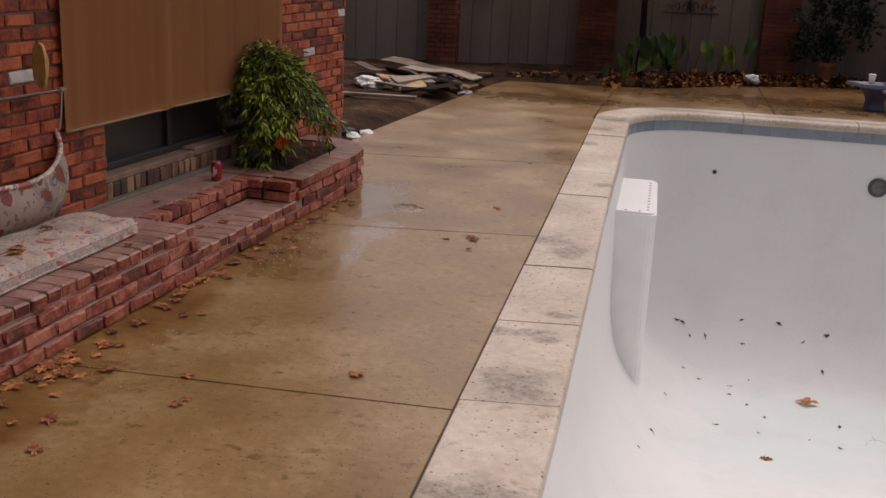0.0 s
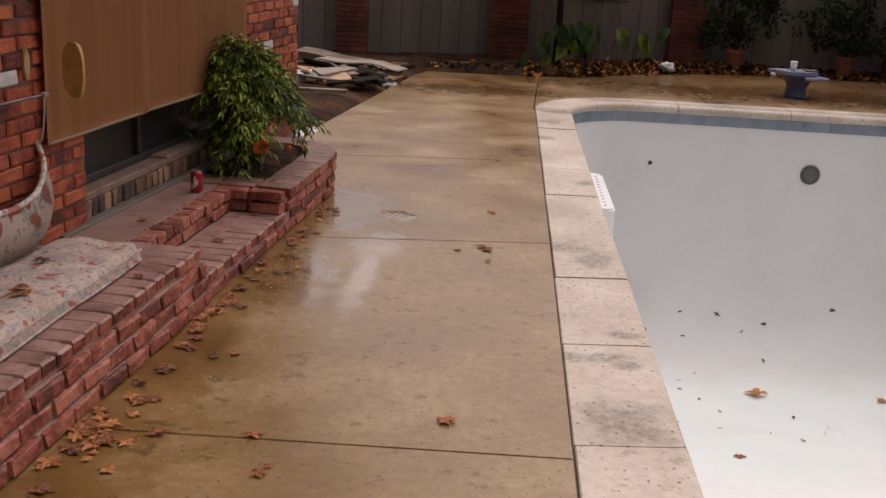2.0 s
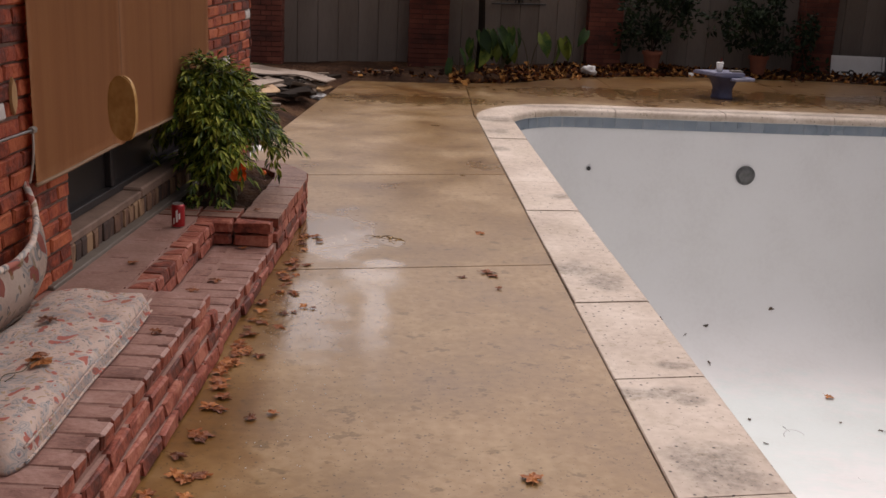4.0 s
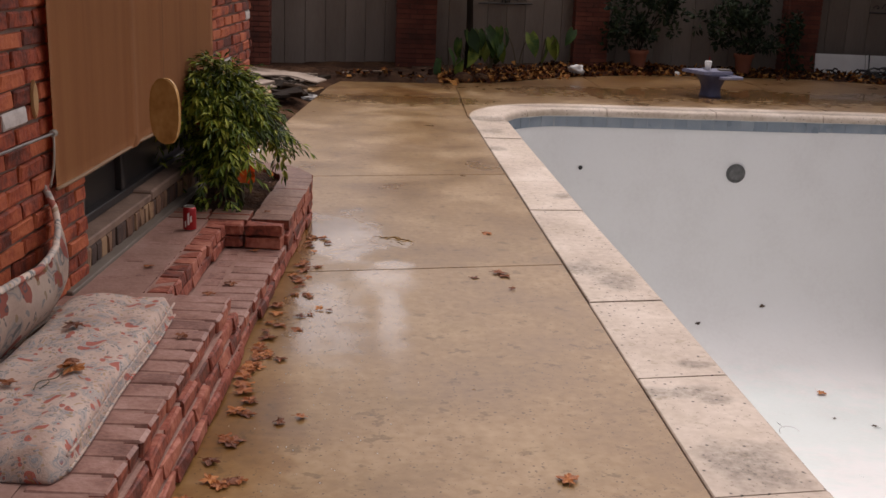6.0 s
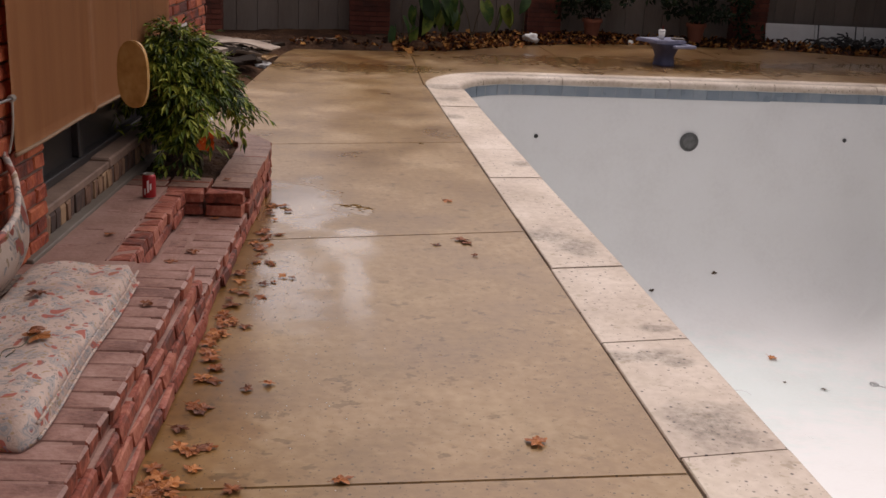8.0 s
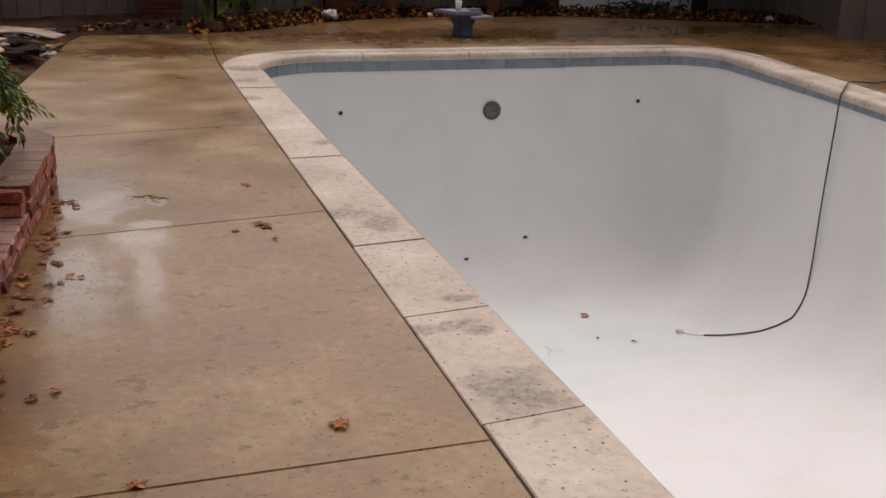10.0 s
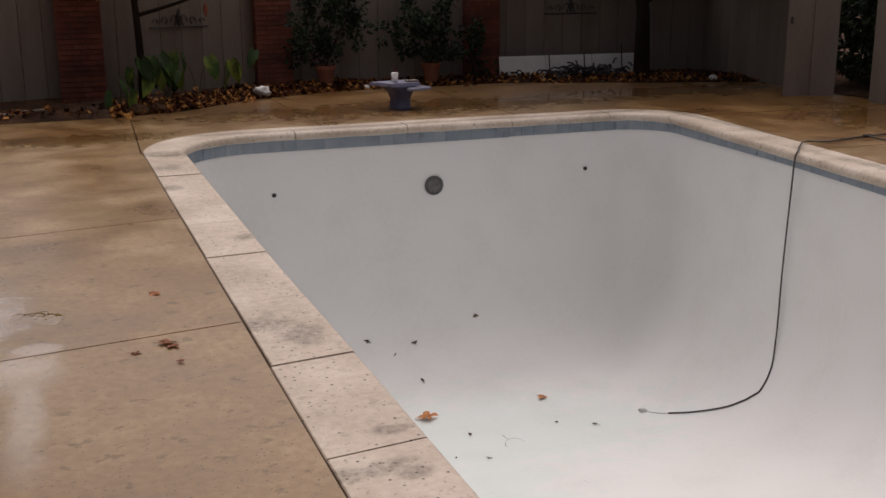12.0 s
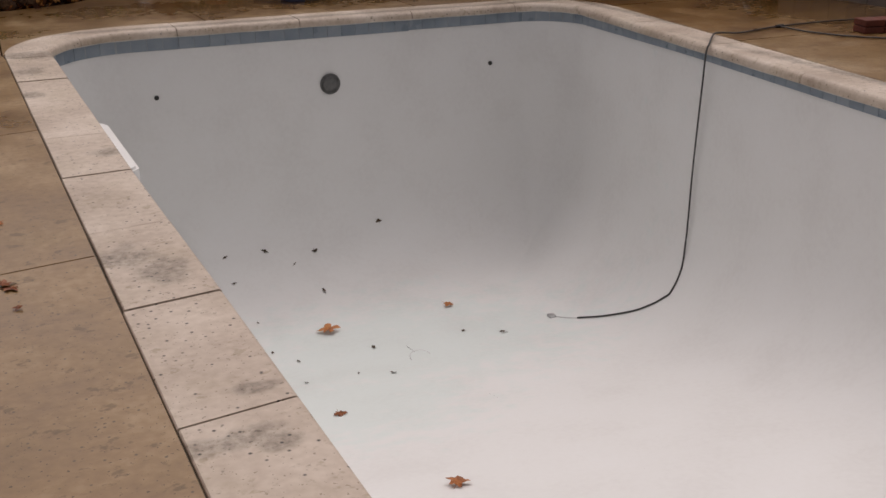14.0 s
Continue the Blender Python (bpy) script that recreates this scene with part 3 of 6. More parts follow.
for r0, r1 in zip(rings, rings[1:]):
    for i in range(len(r0)):
        j = (i + 1) % len(r0)
        bm.faces.new((r0[i], r0[j], r1[j], r1[i]))
bmesh.ops.remove_doubles(bm, verts=rings[-1], dist=0.002)
pool = part("pool", bm, M_POOL, smooth=True)
tagged(pool, "empty swimming pool with white plaster walls", "pool", kind="structure")

# tile band under the coping; the plaster laps higher over it along the right wall
def band_foot(p):
    return -0.197 + (0.055 * min(1.0, max(0.0, (9.2 - p.y) / 3.2)) if p.x > 4.0 else 0.0)


bm = bmesh.new()
top = [bm.verts.new((p.x, p.y, -0.068)) for p in outline(0.349)]
bot = [bm.verts.new((p.x, p.y, band_foot(p) - 0.003)) for p in outline(0.349)]
for i in range(len(top)):
    j = (i + 1) % len(top)
    bm.faces.new((top[i], top[j], bot[j], bot[i]))
grout = part("grout", bm, M_GROUT, pool, "grey tile grout")
tile_me = mesh_of("tile", box_bm(-0.003, 0.003, -0.0735, 0.0735, -0.0665, 0.0665), M_TILE)
loop = outline(0.353)
loop.append(loop[0])
lens = [0]
for a, b in zip(loop, loop[1:]):
    lens.append(lens[-1] + (b - a).length)


def along(s, pts=None):
    pts = pts or loop
    i = min(max(int(np.searchsorted(lens, s)) - 1, 0), len(lens) - 2)
    t = (s - lens[i]) / max(lens[i + 1] - lens[i], 1e-6)
    d = (pts[i + 1] - pts[i]).normalized()
    return pts[i].lerp(pts[i + 1], t), d


count = int(lens[-1] / 0.152)
for k in range(count):
    p, d = along((k + 0.5) * lens[-1] / count)
    foot = band_foot(p)
    piece("tile", tile_me, Matrix.Translation((p.x, p.y, (foot - 0.075) / 2)) @ Matrix.Rotation(math.atan2(d.y, d.x) - math.pi / 2, 4, "Z") @ Matrix.Diagonal((1, 1, (-0.075 - foot) / 0.133, 1)), pool)

bm = bmesh.new()
top = [bm.verts.new((p.x, p.y, -0.070)) for p in outline(0.360)]
bot = [bm.verts.new((p.x, p.y, -0.084 + 0.003 * math.sin(k * 1.7))) for k, p in enumerate(outline(0.358))]
for i in range(len(top)):
    j = (i + 1) % len(top)
    bm.faces.new((top[i], top[j], bot[j], bot[i]))
part("mortar_bead", bm, M_BEAD_GLINT, pool, "rough white mortar bead above the tiles")

# coping stones
coping = empty("coping", Matrix(), "pale weathered stone coping round the pool", "coping", kind="structure")
LEFT_JOINTS = [-2.62, -1.86, -0.93, 0.032, 1.012, 1.975, 2.915, 3.87, 4.76, 5.63, 6.62, 7.66]
rng = random.Random(4)


def inner_x(y):
    return float(np.interp(y, [0, 2, 3, 4, 7.6], [0.402, 0.390, 0.378, 0.368, 0.370]))


def skew(y):
    """How far the joints lean along the pool from the outer to the inner edge."""
    return float(np.interp(y, [0, 3, 4.5], [0.024, 0.026, 0.0]))


def stone(pts_out, pts_in, dz, nose=0.018):
    """One coping stone: a flat top whose inner edge is rounded over towards the pool."""
    bm = bmesh.new()
    top = 0.004 + dz
    rows = []
    for o, i in zip(pts_out, pts_in):
        w = (i - o).length
        prof = [(0.0, -0.075), (0.0, top - 0.005), (0.005, top)]
        for q in range(6):
            a = math.pi / 2 * q / 5
            prof.append((w - nose + nose * math.sin(a), top - nose * 0.9 * (1 - math.cos(a))))
        prof.append((w, -0.075))
        d = (i - o).normalized()
        rows.append([bm.verts.new((o.x + d.x * u, o.y + d.y * u, z)) for u, z in prof])
    for r0, r1 in zip(rows, rows[1:]):
        for k in range(len(r0)):
            j = (k + 1) % len(r0)
            bm.faces.new((r0[k], r0[j], r1[j], r1[k]))
    bm.faces.new(rows[0])
    bm.faces.new(rows[-1][::-1])
    part("stone", bm, M_COPE, coping)


for a, b in zip(LEFT_JOINTS, LEFT_JOINTS[1:]):
    ys = [a + 0.006, b - 0.006]
    stone([Vector((0.002 + rng.uniform(-0.003, 0.003), y - skew(y))) for y in ys], [Vector((inner_x(y), y + skew(y))) for y in ys], rng.uniform(-0.003, 0.003))
co_out, co_in = outline(0.0), outline(0.375)
first = min(i for i, p in enumerate(co_out) if p.y > 7.66 and p.x < 0.01)
co_out[first - 1] = Vector((0, 7.666))
co_in[first - 1] = Vector((0.375, 7.666))
stops = [first - 1]
run = 0
for i in range(first, len(co_out)):
    run += (co_out[i] - co_out[i - 1]).length
    if run > 1.15:
        stops.append(i)
        run = 0
stops.append(len(co_out) - 1)
for a, b in zip(stops, stops[1:]):
    so, si = co_out[a : b + 1], co_in[a : b + 1]
    so, si = [p.copy() for p in so], [p.copy() for p in si]
    for s in (so, si):
        s[0] += (s[1] - s[0]).normalized() * 0.004
        s[-1] += (s[-2] - s[-1]).normalized() * 0.004
    stone(so, si, rng.uniform(-0.002, 0.002), 0.058)
stone([co_out[-1], co_out[0], *co_out[1:13], Vector((0.006, -2.626 - skew(-2.6)))], [co_in[-1], co_in[0], *co_in[1:13], Vector((0.402, -2.626 + skew(-2.6)))], 0)
bed_joint = bmesh.new()
bj_o, bj_i = outline(-0.008), outline(0.36)
o = [bed_joint.verts.new((p.x, p.y, -0.013)) for p in bj_o]
i_ = [bed_joint.verts.new((p.x, p.y, -0.02)) for p in bj_i]
for k in range(len(o)):
    j = (k + 1) % len(o)
    bed_joint.faces.new((o[k], o[j], i_[j], i_[k]))
part("joint", bed_joint, M_JOINT, coping, "dark dirt-filled joint")


# ---- concrete deck ----
pavement = empty("pavement", Matrix(), "wet tan concrete pool deck", "pavement", kind="structure")


def front_x(y):
    """The foot of the brick terrace's front."""
    return -1.71 + 0.084 * y


def slab(pts):
    bm = bmesh.new()
    prism(bm, pts, -0.055, 0.0, 0.003)
    return part("slab", bm, M_DECK, pavement)


def joint(k, x):
    """The sawn joints across the deck."""
    return (-9, -0.09 + 0.028 * x, 2.61 + 0.15 * x, 5.03 + 0.16 * x)[k]


GAP, XR = 0.003, -0.006
for k in range(3):
    xl0, xl1 = front_x(joint(k, -1.7)) - 0.05, front_x(joint(k + 1, -1.6)) - 0.05
    left = [(xl1, joint(k + 1, xl1) - GAP)] if k < 2 else [(-1.95, joint(3, -1.95) - GAP), (-1.95, 3.98), (-1.46, 3.4)]
    slab([(XR, joint(k, 0) + GAP), (XR, joint(k + 1, 0) - GAP), *left, (xl0, joint(k, xl0) + GAP)])
slab([(XR, joint(3, 0) + GAP), (XR, 7.66), (XR - 0.018, 7.9), (0.086, 10.62), (-1.36, 10.52), (-1.49, 9.96), (-1.71, 8.13), (-1.9, 6.5), (-1.98, 5.74), (-2.0, 5.2), (-1.96, joint(3, -1.96) + GAP)])


def edge_y(x):
    """The outer edge of the far coping, with its rounded corners."""
    if x < 1.2:
        return 7.84 + math.sqrt(max(0.0, 1.2**2 - (1.2 - x) ** 2))
    cx = right_x(8.14) - 0.9
    if x > cx:
        return 8.14 + math.sqrt(max(0.0, 0.9**2 - (x - cx) ** 2))
    return FAR_Y


def bed_y(x):
    return float(np.interp(x, [-0.1, 0.78, 1.68, 3.06, 5.47, 7.4, 8.95, 9.7], [10.62, 10.93, 11.75, 12.35, 12.4, 11.65, 11.05, 10.9]))


XE = right_x(8.14)
for x0, x1 in ((-0.014, 1.98), (1.992, 4.3), (4.312, XE), (XE + 0.012, 9.7)):
    xs = np.linspace(x0, x1, 17)
    low = [(x, (edge_y(max(x, 0)) if x <= XE else 8.15) + 0.012) for x in xs]
    if x0 < 0:
        low = [(x0, 7.86)] + low[1:]
    high = [(x, bed_y(x)) for x in xs[::-1]]
    if x0 < 0:
        high = [p for p in high if p[0] > 0.12] + [(0.097, bed_y(0.097))]
    slab(low + high)
for y0, y1 in ((-9, -3.27), (-3.26, 0.4), (0.412, 3.2), (3.212, 5.7), (5.712, 8.14)):
    xl = 0.0 if y0 < -5 else None
    slab([(0.0 if xl == 0.0 else right_x(y0) + 0.012, y0), (9.7, y0), (9.7, y1), (0.0 if xl == 0.0 else right_x(y1) + 0.012, y1)])

# infill between the rounded near corners of the coping and the slabs
rim = outline(-0.004)
slab([(-0.004, NEAR_Y - 0.004)] + [(p.x, p.y) for p in rim[0:13]])
slab([(right_x(NEAR_Y) + 0.004, NEAR_Y - 0.004)] + [(p.x, p.y) for p in rim[142:155]])

# ---- earth beside the deck and planting bed by the fence ----
def mound(name, x0, x1, y0, y1, nx, ny, height, material, label):
    bm = bmesh.new()
    g = [[bm.verts.new((x, y, height(x, y))) for x in np.linspace(x0, x1, nx)] for y in np.linspace(y0, y1, ny)]
    for r0, r1 in zip(g, g[1:]):
        for k in range(nx - 1):
            bm.faces.new((r0[k], r0[k + 1], r1[k + 1], r1[k]))
    return tagged(part(name, bm, material, smooth=True), label, "soil", kind="structure")


def deck_left(y):
    return float(np.interp(y, [4.7, 5.2, 5.74, 6.5, 8.13, 9.96, 10.52], [-1.95, -2.0, -1.98, -1.9, -1.71, -1.49, -1.36]))


def dirt_z(x, y):
    d = max(0.0, deck_left(y) - x)
    d = max(d, y - 10.55)
    n = noise.noise((x * 1.7, y * 1.7, 0)) * 0.05 + noise.noise((x * 7, y * 7, 3)) * 0.02
    return -0.05 + min(d, 0.25) * 0.22 + (n if d > 0.02 else 0) + 0.05 * min(d, 1)


mound("dirt_ground", -7, -0.02, 4.5, 12.6, 90, 100, dirt_z, M_DIRT, "rough brown dirt strip beside the deck")


def bed_z(x, y):
    d = max(0.0, y - bed_y(x))
    n = noise.noise((x * 2, y * 2, 7)) * 0.05 + noise.noise((x * 9, y * 9, 1)) * 0.025
    return -0.04 + min(d, 0.4) * 0.16 + (n * 0.7 if d > 0.02 else 0) + 0.02


mound("planting_bed", -0.4, 9.9, 10.4, 13.6, 130, 60, bed_z, M_SOIL, "dark soil planting bed under leaf litter")


mound("side_bed", 9.05, 10.6, 7.4, 10.1, 30, 50, lambda x, y: 0.012 + 0.22 * min(0.5, x - 9.05) + 0.05 * noise.noise((x * 3, y * 3, 2)) * min(1, (x - 9.05) * 4), M_SOIL, "dark soil under the shrub behind the gate")


# ---- house ----
HOUSE = Matrix.Translation((-2.31, 1.135, 0)) @ Matrix.Rotation(-math.atan2(0.1125, 0.9937), 4, "Z")
# in the house's own axes: x out from the wall, y along it, z up
VAR = brick_variants(0.198, 0.09, 0.056, M_BRICK)
VAR_TAN = brick_variants(0.15, 0.09, 0.058, M_TANB)
PALE = brick_variants(0.198, 0.09, 0.056, M_PALE, 2)
rng = random.Random(11)


def wall_block(name, x0, x1, y0, y1, z0, z1, label):
    ob = part(name, box_bm(x0, x1, y0, y1, z0, z1), M_MORTAR)
    ob.matrix_basis = HOUSE
    return tagged(ob, label, "wall", kind="structure")


def lay(parent, y0, y1, z0, z1, face=0.0, pitch=0.208, rise=0.0665, pale=(), end_flush=True):
    """Stretcher courses between y0 and y1 on a wall that faces +x, joints raked back."""
    row = 0
    z = z0
    while z + rise <= z1 + 0.01:
        y = y0 - (pitch / 2 if row % 2 else 0)
        while y < y1 - 0.02:
            a, b = max(y, y0), min(y + pitch, y1)
            if b - a > 0.03:
                bad = any(abs((a + b) / 2 - p[0]) < 0.1 and abs(z + rise / 2 - p[1]) < 0.035 for p in pale)
                me = rng.choice(PALE if bad or rng.random() < 0.006 else VAR)
                m = Matrix.Translation((face - 0.045 + 0.008 + rng.uniform(-0.004, 0.005), (a + b) / 2, z + rise / 2)) @ Matrix.Rotation(rng.uniform(-0.02, 0.02), 4, "Z")
                m = m @ Matrix.Diagonal((1, (b - a - 0.011) / 0.198, 1, 1))
                piece("brick", me, m, parent)
            y += pitch
        z += rise
        row += 1


CORNER = 3.585
wall_left = wall_block("wall_left", -0.24, -0.004, -5.0, 0.325, -0.05, 2.9, "red brick house wall beside the shaded window")
wall_right = wall_block("wall_right", -0.24, -0.004, 2.46, CORNER - 0.004, -0.05, 2.9, "red brick house wall at the corner")
wall_sill = wall_block("wall_sill", -0.24, -0.03, 0.3255, 2.4595, -0.05, 0.36, "low wall of mixed tan bricks under the window")
wall_head = wall_block("wall_head", -0.24, -0.006, 0.3255, 2.4595, 2.1, 2.9, "brick wall above the window")
wall_end = wall_block("wall_end", -5.0, -0.2405, CORNER - 0.24, CORNER - 0.006, -0.05, 2.9, "brick end wall of the house")
wall_back = wall_block("wall_back", -5.0, -4.8, -5.0, CORNER - 0.25, -0.05, 2.9, "rear wall of the house")
# this overhang is unseen: added to carry the cord and shade the wall
added_eave = part("added_eave", box_bm(-5.2, 0.86, -5.2, 4.1, 2.9, 3.02, 0.01), M_ROOF)
added_eave.matrix_basis = HOUSE
tagged(added_eave, "unseen wooden roof overhang, added to hold the cord and shade the wall", "roof", kind="structure")

# window behind the shade
window = empty("window_1", HOUSE, "dark screened window in a dark aluminium frame", "window", kind="structure")
part("pane", box_bm(-0.15, -0.145, 0.326, 2.459, 0.40, 2.1), M_GLASS, window, "dark window screen")
for x0, x1, y0, y1, z0, z1 in ((-0.16, -0.10, 0.3265, 2.4585, 0.405, 0.445), (-0.16, -0.10, 0.3265, 2.4585, 2.055, 2.095), (-0.16, -0.10, 0.3265, 0.365, 0.446, 2.054), (-0.16, -0.10, 2.42, 2.4585, 0.446, 2.054), (-0.16, -0.11, 1.12, 1.17, 0.446, 2.054)):
    part("frame", box_bm(x0, x1, y0, y1, z0, z1, 0.004), M_FRAME, window)
part("sill", box_bm(-0.2, -0.01, 0.327, 2.458, 0.364, 0.402, 0.006), M_SILL, window, "brown brick sill")
part("sill_ledge", box_bm(-0.2, -0.004, 1.25, 2.458, 0.366, 0.418, 0.008), M_SILL, window)

# shade cloth hung in front of the window
shade = empty("window_shade", HOUSE, "tan woven roll-down shade cloth with a sewn hem", "shade")
for y0, y1, zb in ((-0.055, 0.899, 0.711), (0.8995, 2.39, 0.716)):
    bm = bmesh.new()
    ny, nz = 24, 30
    g = []
    for a in range(ny + 1):
        y = y0 + (y1 - y0) * a / ny
        col = []
        for b in range(nz + 1):
            z = zb + (2.42 - zb) * b / nz
            lift = 0.035 + 0.005 * math.sin(y * 5.1 + 0.6) * (1 - b / nz) + 0.014 * math.exp(-((y - 0.9) / 0.06) ** 2) * (1 - b / nz)
            col.append(bm.verts.new((lift, y, z + 0.0015 * math.sin(y * 9))))
        g.append(col)
    for a in range(ny):
        for b in range(nz):
            bm.faces.new((g[a][b], g[a + 1][b], g[a + 1][b + 1], g[a][b + 1]))
    bmesh.ops.solidify(bm, geom=bm.faces, thickness=0.003)
    cloth = part("cloth", bm, M_SHADE, shade, smooth=True)
    bm = bmesh.new()
    tube(bm, [(0.035 + 0.005 * math.sin(y * 5.1 + 0.6), y, zb + 0.006) for y in np.linspace(y0, y1, 16)], 0.008, 8)
    part("hem", bm, M_HEM, cloth, "paler rolled hem", smooth=True)
part("roller", tube(bmesh.new(), [(0.045, -0.08, 2.44), (0.045, 2.42, 2.44)], 0.035, 12), M_HEM, shade)

# ---- brick terrace in front of the house ----
TERR = Matrix.Translation((-1.71, 0, 0)) @ Matrix.Rotation(-math.atan2(0.084, 1), 4, "Z")
TOP, STEP = 0.257, 0.130
NOTCH0, NOTCH1, NOTCH_U = 1.22, 2.43, -0.30
terrace = empty("terrace", TERR, "raised red brick terrace with a step cut in its front", "terrace", kind="structure")
bm = bmesh.new()
box(bm, -1.5, -0.10, -3.0, NOTCH0 - 0.03, -0.05, TOP - 0.008)
box(bm, -1.5, NOTCH_U - 0.035, NOTCH0 - 0.0299, NOTCH1, -0.05, TOP - 0.008)
box(bm, NOTCH_U - 0.0349, -0.035, NOTCH0 - 0.0299, NOTCH1, -0.05, STEP - 0.008)
core = part("core", bm, M_MORTAR, terrace, "mortar core")
bm = bmesh.new()
box(bm, -0.2725, -0.085, -2.2, NOTCH0 - 0.02, TOP - 0.0075, TOP - 0.0035)
box(bm, NOTCH_U - 0.10, NOTCH_U - 0.012, NOTCH0 - 0.0199, NOTCH1, TOP - 0.0075, TOP - 0.005)
box(bm, NOTCH_U - 0.0119, -0.012, NOTCH0 - 0.0199, NOTCH1, STEP - 0.0075, STEP - 0.0025)
# a skim of slurry, worn uneven, over the bricks nearer the wall
for u0, u1, v0, v1 in ((-0.95, -0.2726, -2.2, NOTCH0 - 0.02), (-0.95, NOTCH_U - 0.1001, NOTCH0 - 0.0199, NOTCH1)):
    nu_, nv_ = 26, max(8, int((v1 - v0) / 0.03))
    g = [[bm.verts.new((u, v, TOP + 0.0008 + 0.0022 * noise.noise((u * 7, v * 7, 1)) + 0.0012 * noise.noise((u * 24, v * 24, 5)))) for u in np.linspace(u0, u1, nu_)] for v in np.linspace(v0, v1, nv_)]
    for r0, r1 in zip(g, g[1:]):
        for k in range(nu_ - 1):
            bm.faces.new((r0[k], r0[k + 1], r1[k + 1], r1[k]))
part("bedding", bm, M_BEDM, terrace, "dusty mortar between the paving bricks")
bm = bmesh.new()
for r in range(3):
    box(bm, -0.11, -0.003 - 0.014 * r, -2.2, NOTCH0 - 0.006, 0.0635 * r - 0.002, 0.0635 * (r + 1) - 0.0025)
box(bm, -0.11, -0.046, -2.2, NOTCH0 - 0.006, 0.1885, TOP - 0.009)
box(bm, -0.06, -0.014, NOTCH0 - 0.0055, NOTCH1, -0.002, STEP - 0.009)
part("pointing", bm, M_BEDM, terrace, "rough pink-grey mortar between the front bricks")
PV = brick_variants(0.198, 0.092, 0.057, M_PAVER, 7, 0.0022, 0.005)
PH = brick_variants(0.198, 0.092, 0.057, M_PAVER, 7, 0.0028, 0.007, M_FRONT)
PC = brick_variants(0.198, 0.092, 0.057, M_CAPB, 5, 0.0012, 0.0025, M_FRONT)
PF = brick_variants(0.198, 0.092, 0.054, M_FRONT, 7, 0.006)


def put_brick(parent, meshes, x, y, z, turn=0.0, sy=1.0, wob=0.006, sx=1.0):
    m = Matrix.Translation((x + rng.uniform(-wob, wob), y + rng.uniform(-0.002, 0.002), z + rng.uniform(-0.0015, 0.0015)))
    m = m @ Matrix.Rotation(turn + rng.uniform(-0.02, 0.02), 4, "Z") @ Matrix.Diagonal((sx, sy, 1, 1))
    piece("brick", rng.choice(meshes), m, parent)


def front_courses(parent, y0, y1, u, rows, back=0.0):
    for r in range(rows):
        y = y0 - (0.104 if r % 2 else 0)
        while y < y1:
            a, b = max(y, y0), min(y + 0.208, y1)
            if b - a > 0.04:
                put_brick(parent, PF, u - 0.046 - 0.002 - back * r, (a + b) / 2, 0.003 + 0.0635 * r + 0.029, 0, (b - a - 0.014) / 0.198, 0.006)
            y += 0.208


def header_row(parent, y0, y1, u0, u1, z, kinds=None):
    """Bricks laid flat with their ends to the front."""
    n = max(1, round((y1 - y0) / 0.104))
    w = (y1 - y0) / n
    for k in range(n):
        put_brick(parent, kinds or PV, (u0 + u1) / 2, y0 + (k + 0.5) * w, z - 0.0285, math.pi / 2, (u1 - u0 - 0.008) / 0.198, 0.006, (w - 0.008) / 0.092)


front_courses(terrace, -2.2, NOTCH0, 0.012, 3, 0.014)
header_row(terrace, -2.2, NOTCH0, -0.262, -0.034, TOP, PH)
header_row(terrace, -1.4, NOTCH0, -0.466, -0.268, TOP - 0.001)
header_row(terrace, -1.4, NOTCH0, -0.67, -0.472, TOP - 0.002)
front_courses(terrace, NOTCH0, NOTCH1, 0.0, 1)
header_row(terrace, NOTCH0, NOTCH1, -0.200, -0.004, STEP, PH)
header_row(terrace, NOTCH0, NOTCH1, -0.295, -0.206, STEP - 0.001)
for r in range(2):
    y = NOTCH0
    while y < NOTCH1:
        b = min(y + (0.104 if r else 0.208), NOTCH1)
        put_brick(terrace, PF, NOTCH_U - 0.046, (y + b) / 2, STEP + 0.034 + 0.0635 * r, 0, (b - y - 0.011) / 0.198, 0.004)
        y = b
header_row(terrace, NOTCH0, NOTCH1, -0.50, NOTCH_U - 0.095, TOP)
header_row(terrace, NOTCH0, NOTCH1, -0.71, -0.507, TOP - 0.001)
# planter: a raised bed with a rounded far end
planter = empty("planter", TERR, "red brick planter with a rounded end, filled with soil", "planter", kind="structure")
PATH_P = [Vector((0, NOTCH1 + 0.0)), Vector((0, 3.45))]
cx, cy, rr = -0.42, 3.45, 0.42
PATH_P += [Vector((cx + rr * math.cos(a), cy + rr * 1.25 * math.sin(a))) for a in np.linspace(0.12, math.pi / 2, 10)]
PATH_P.append(Vector((-0.75, 3.99)))
pl = [0]
for a, b in zip(PATH_P, PATH_P[1:]):
    pl.append(pl[-1] + (b - a).length)


def on_planter(s):
    i = min(max(int(np.searchsorted(pl, s)) - 1, 0), len(pl) - 2)
    d = (PATH_P[i + 1] - PATH_P[i]).normalized()
    return PATH_P[i] + d * (s - pl[i]), d


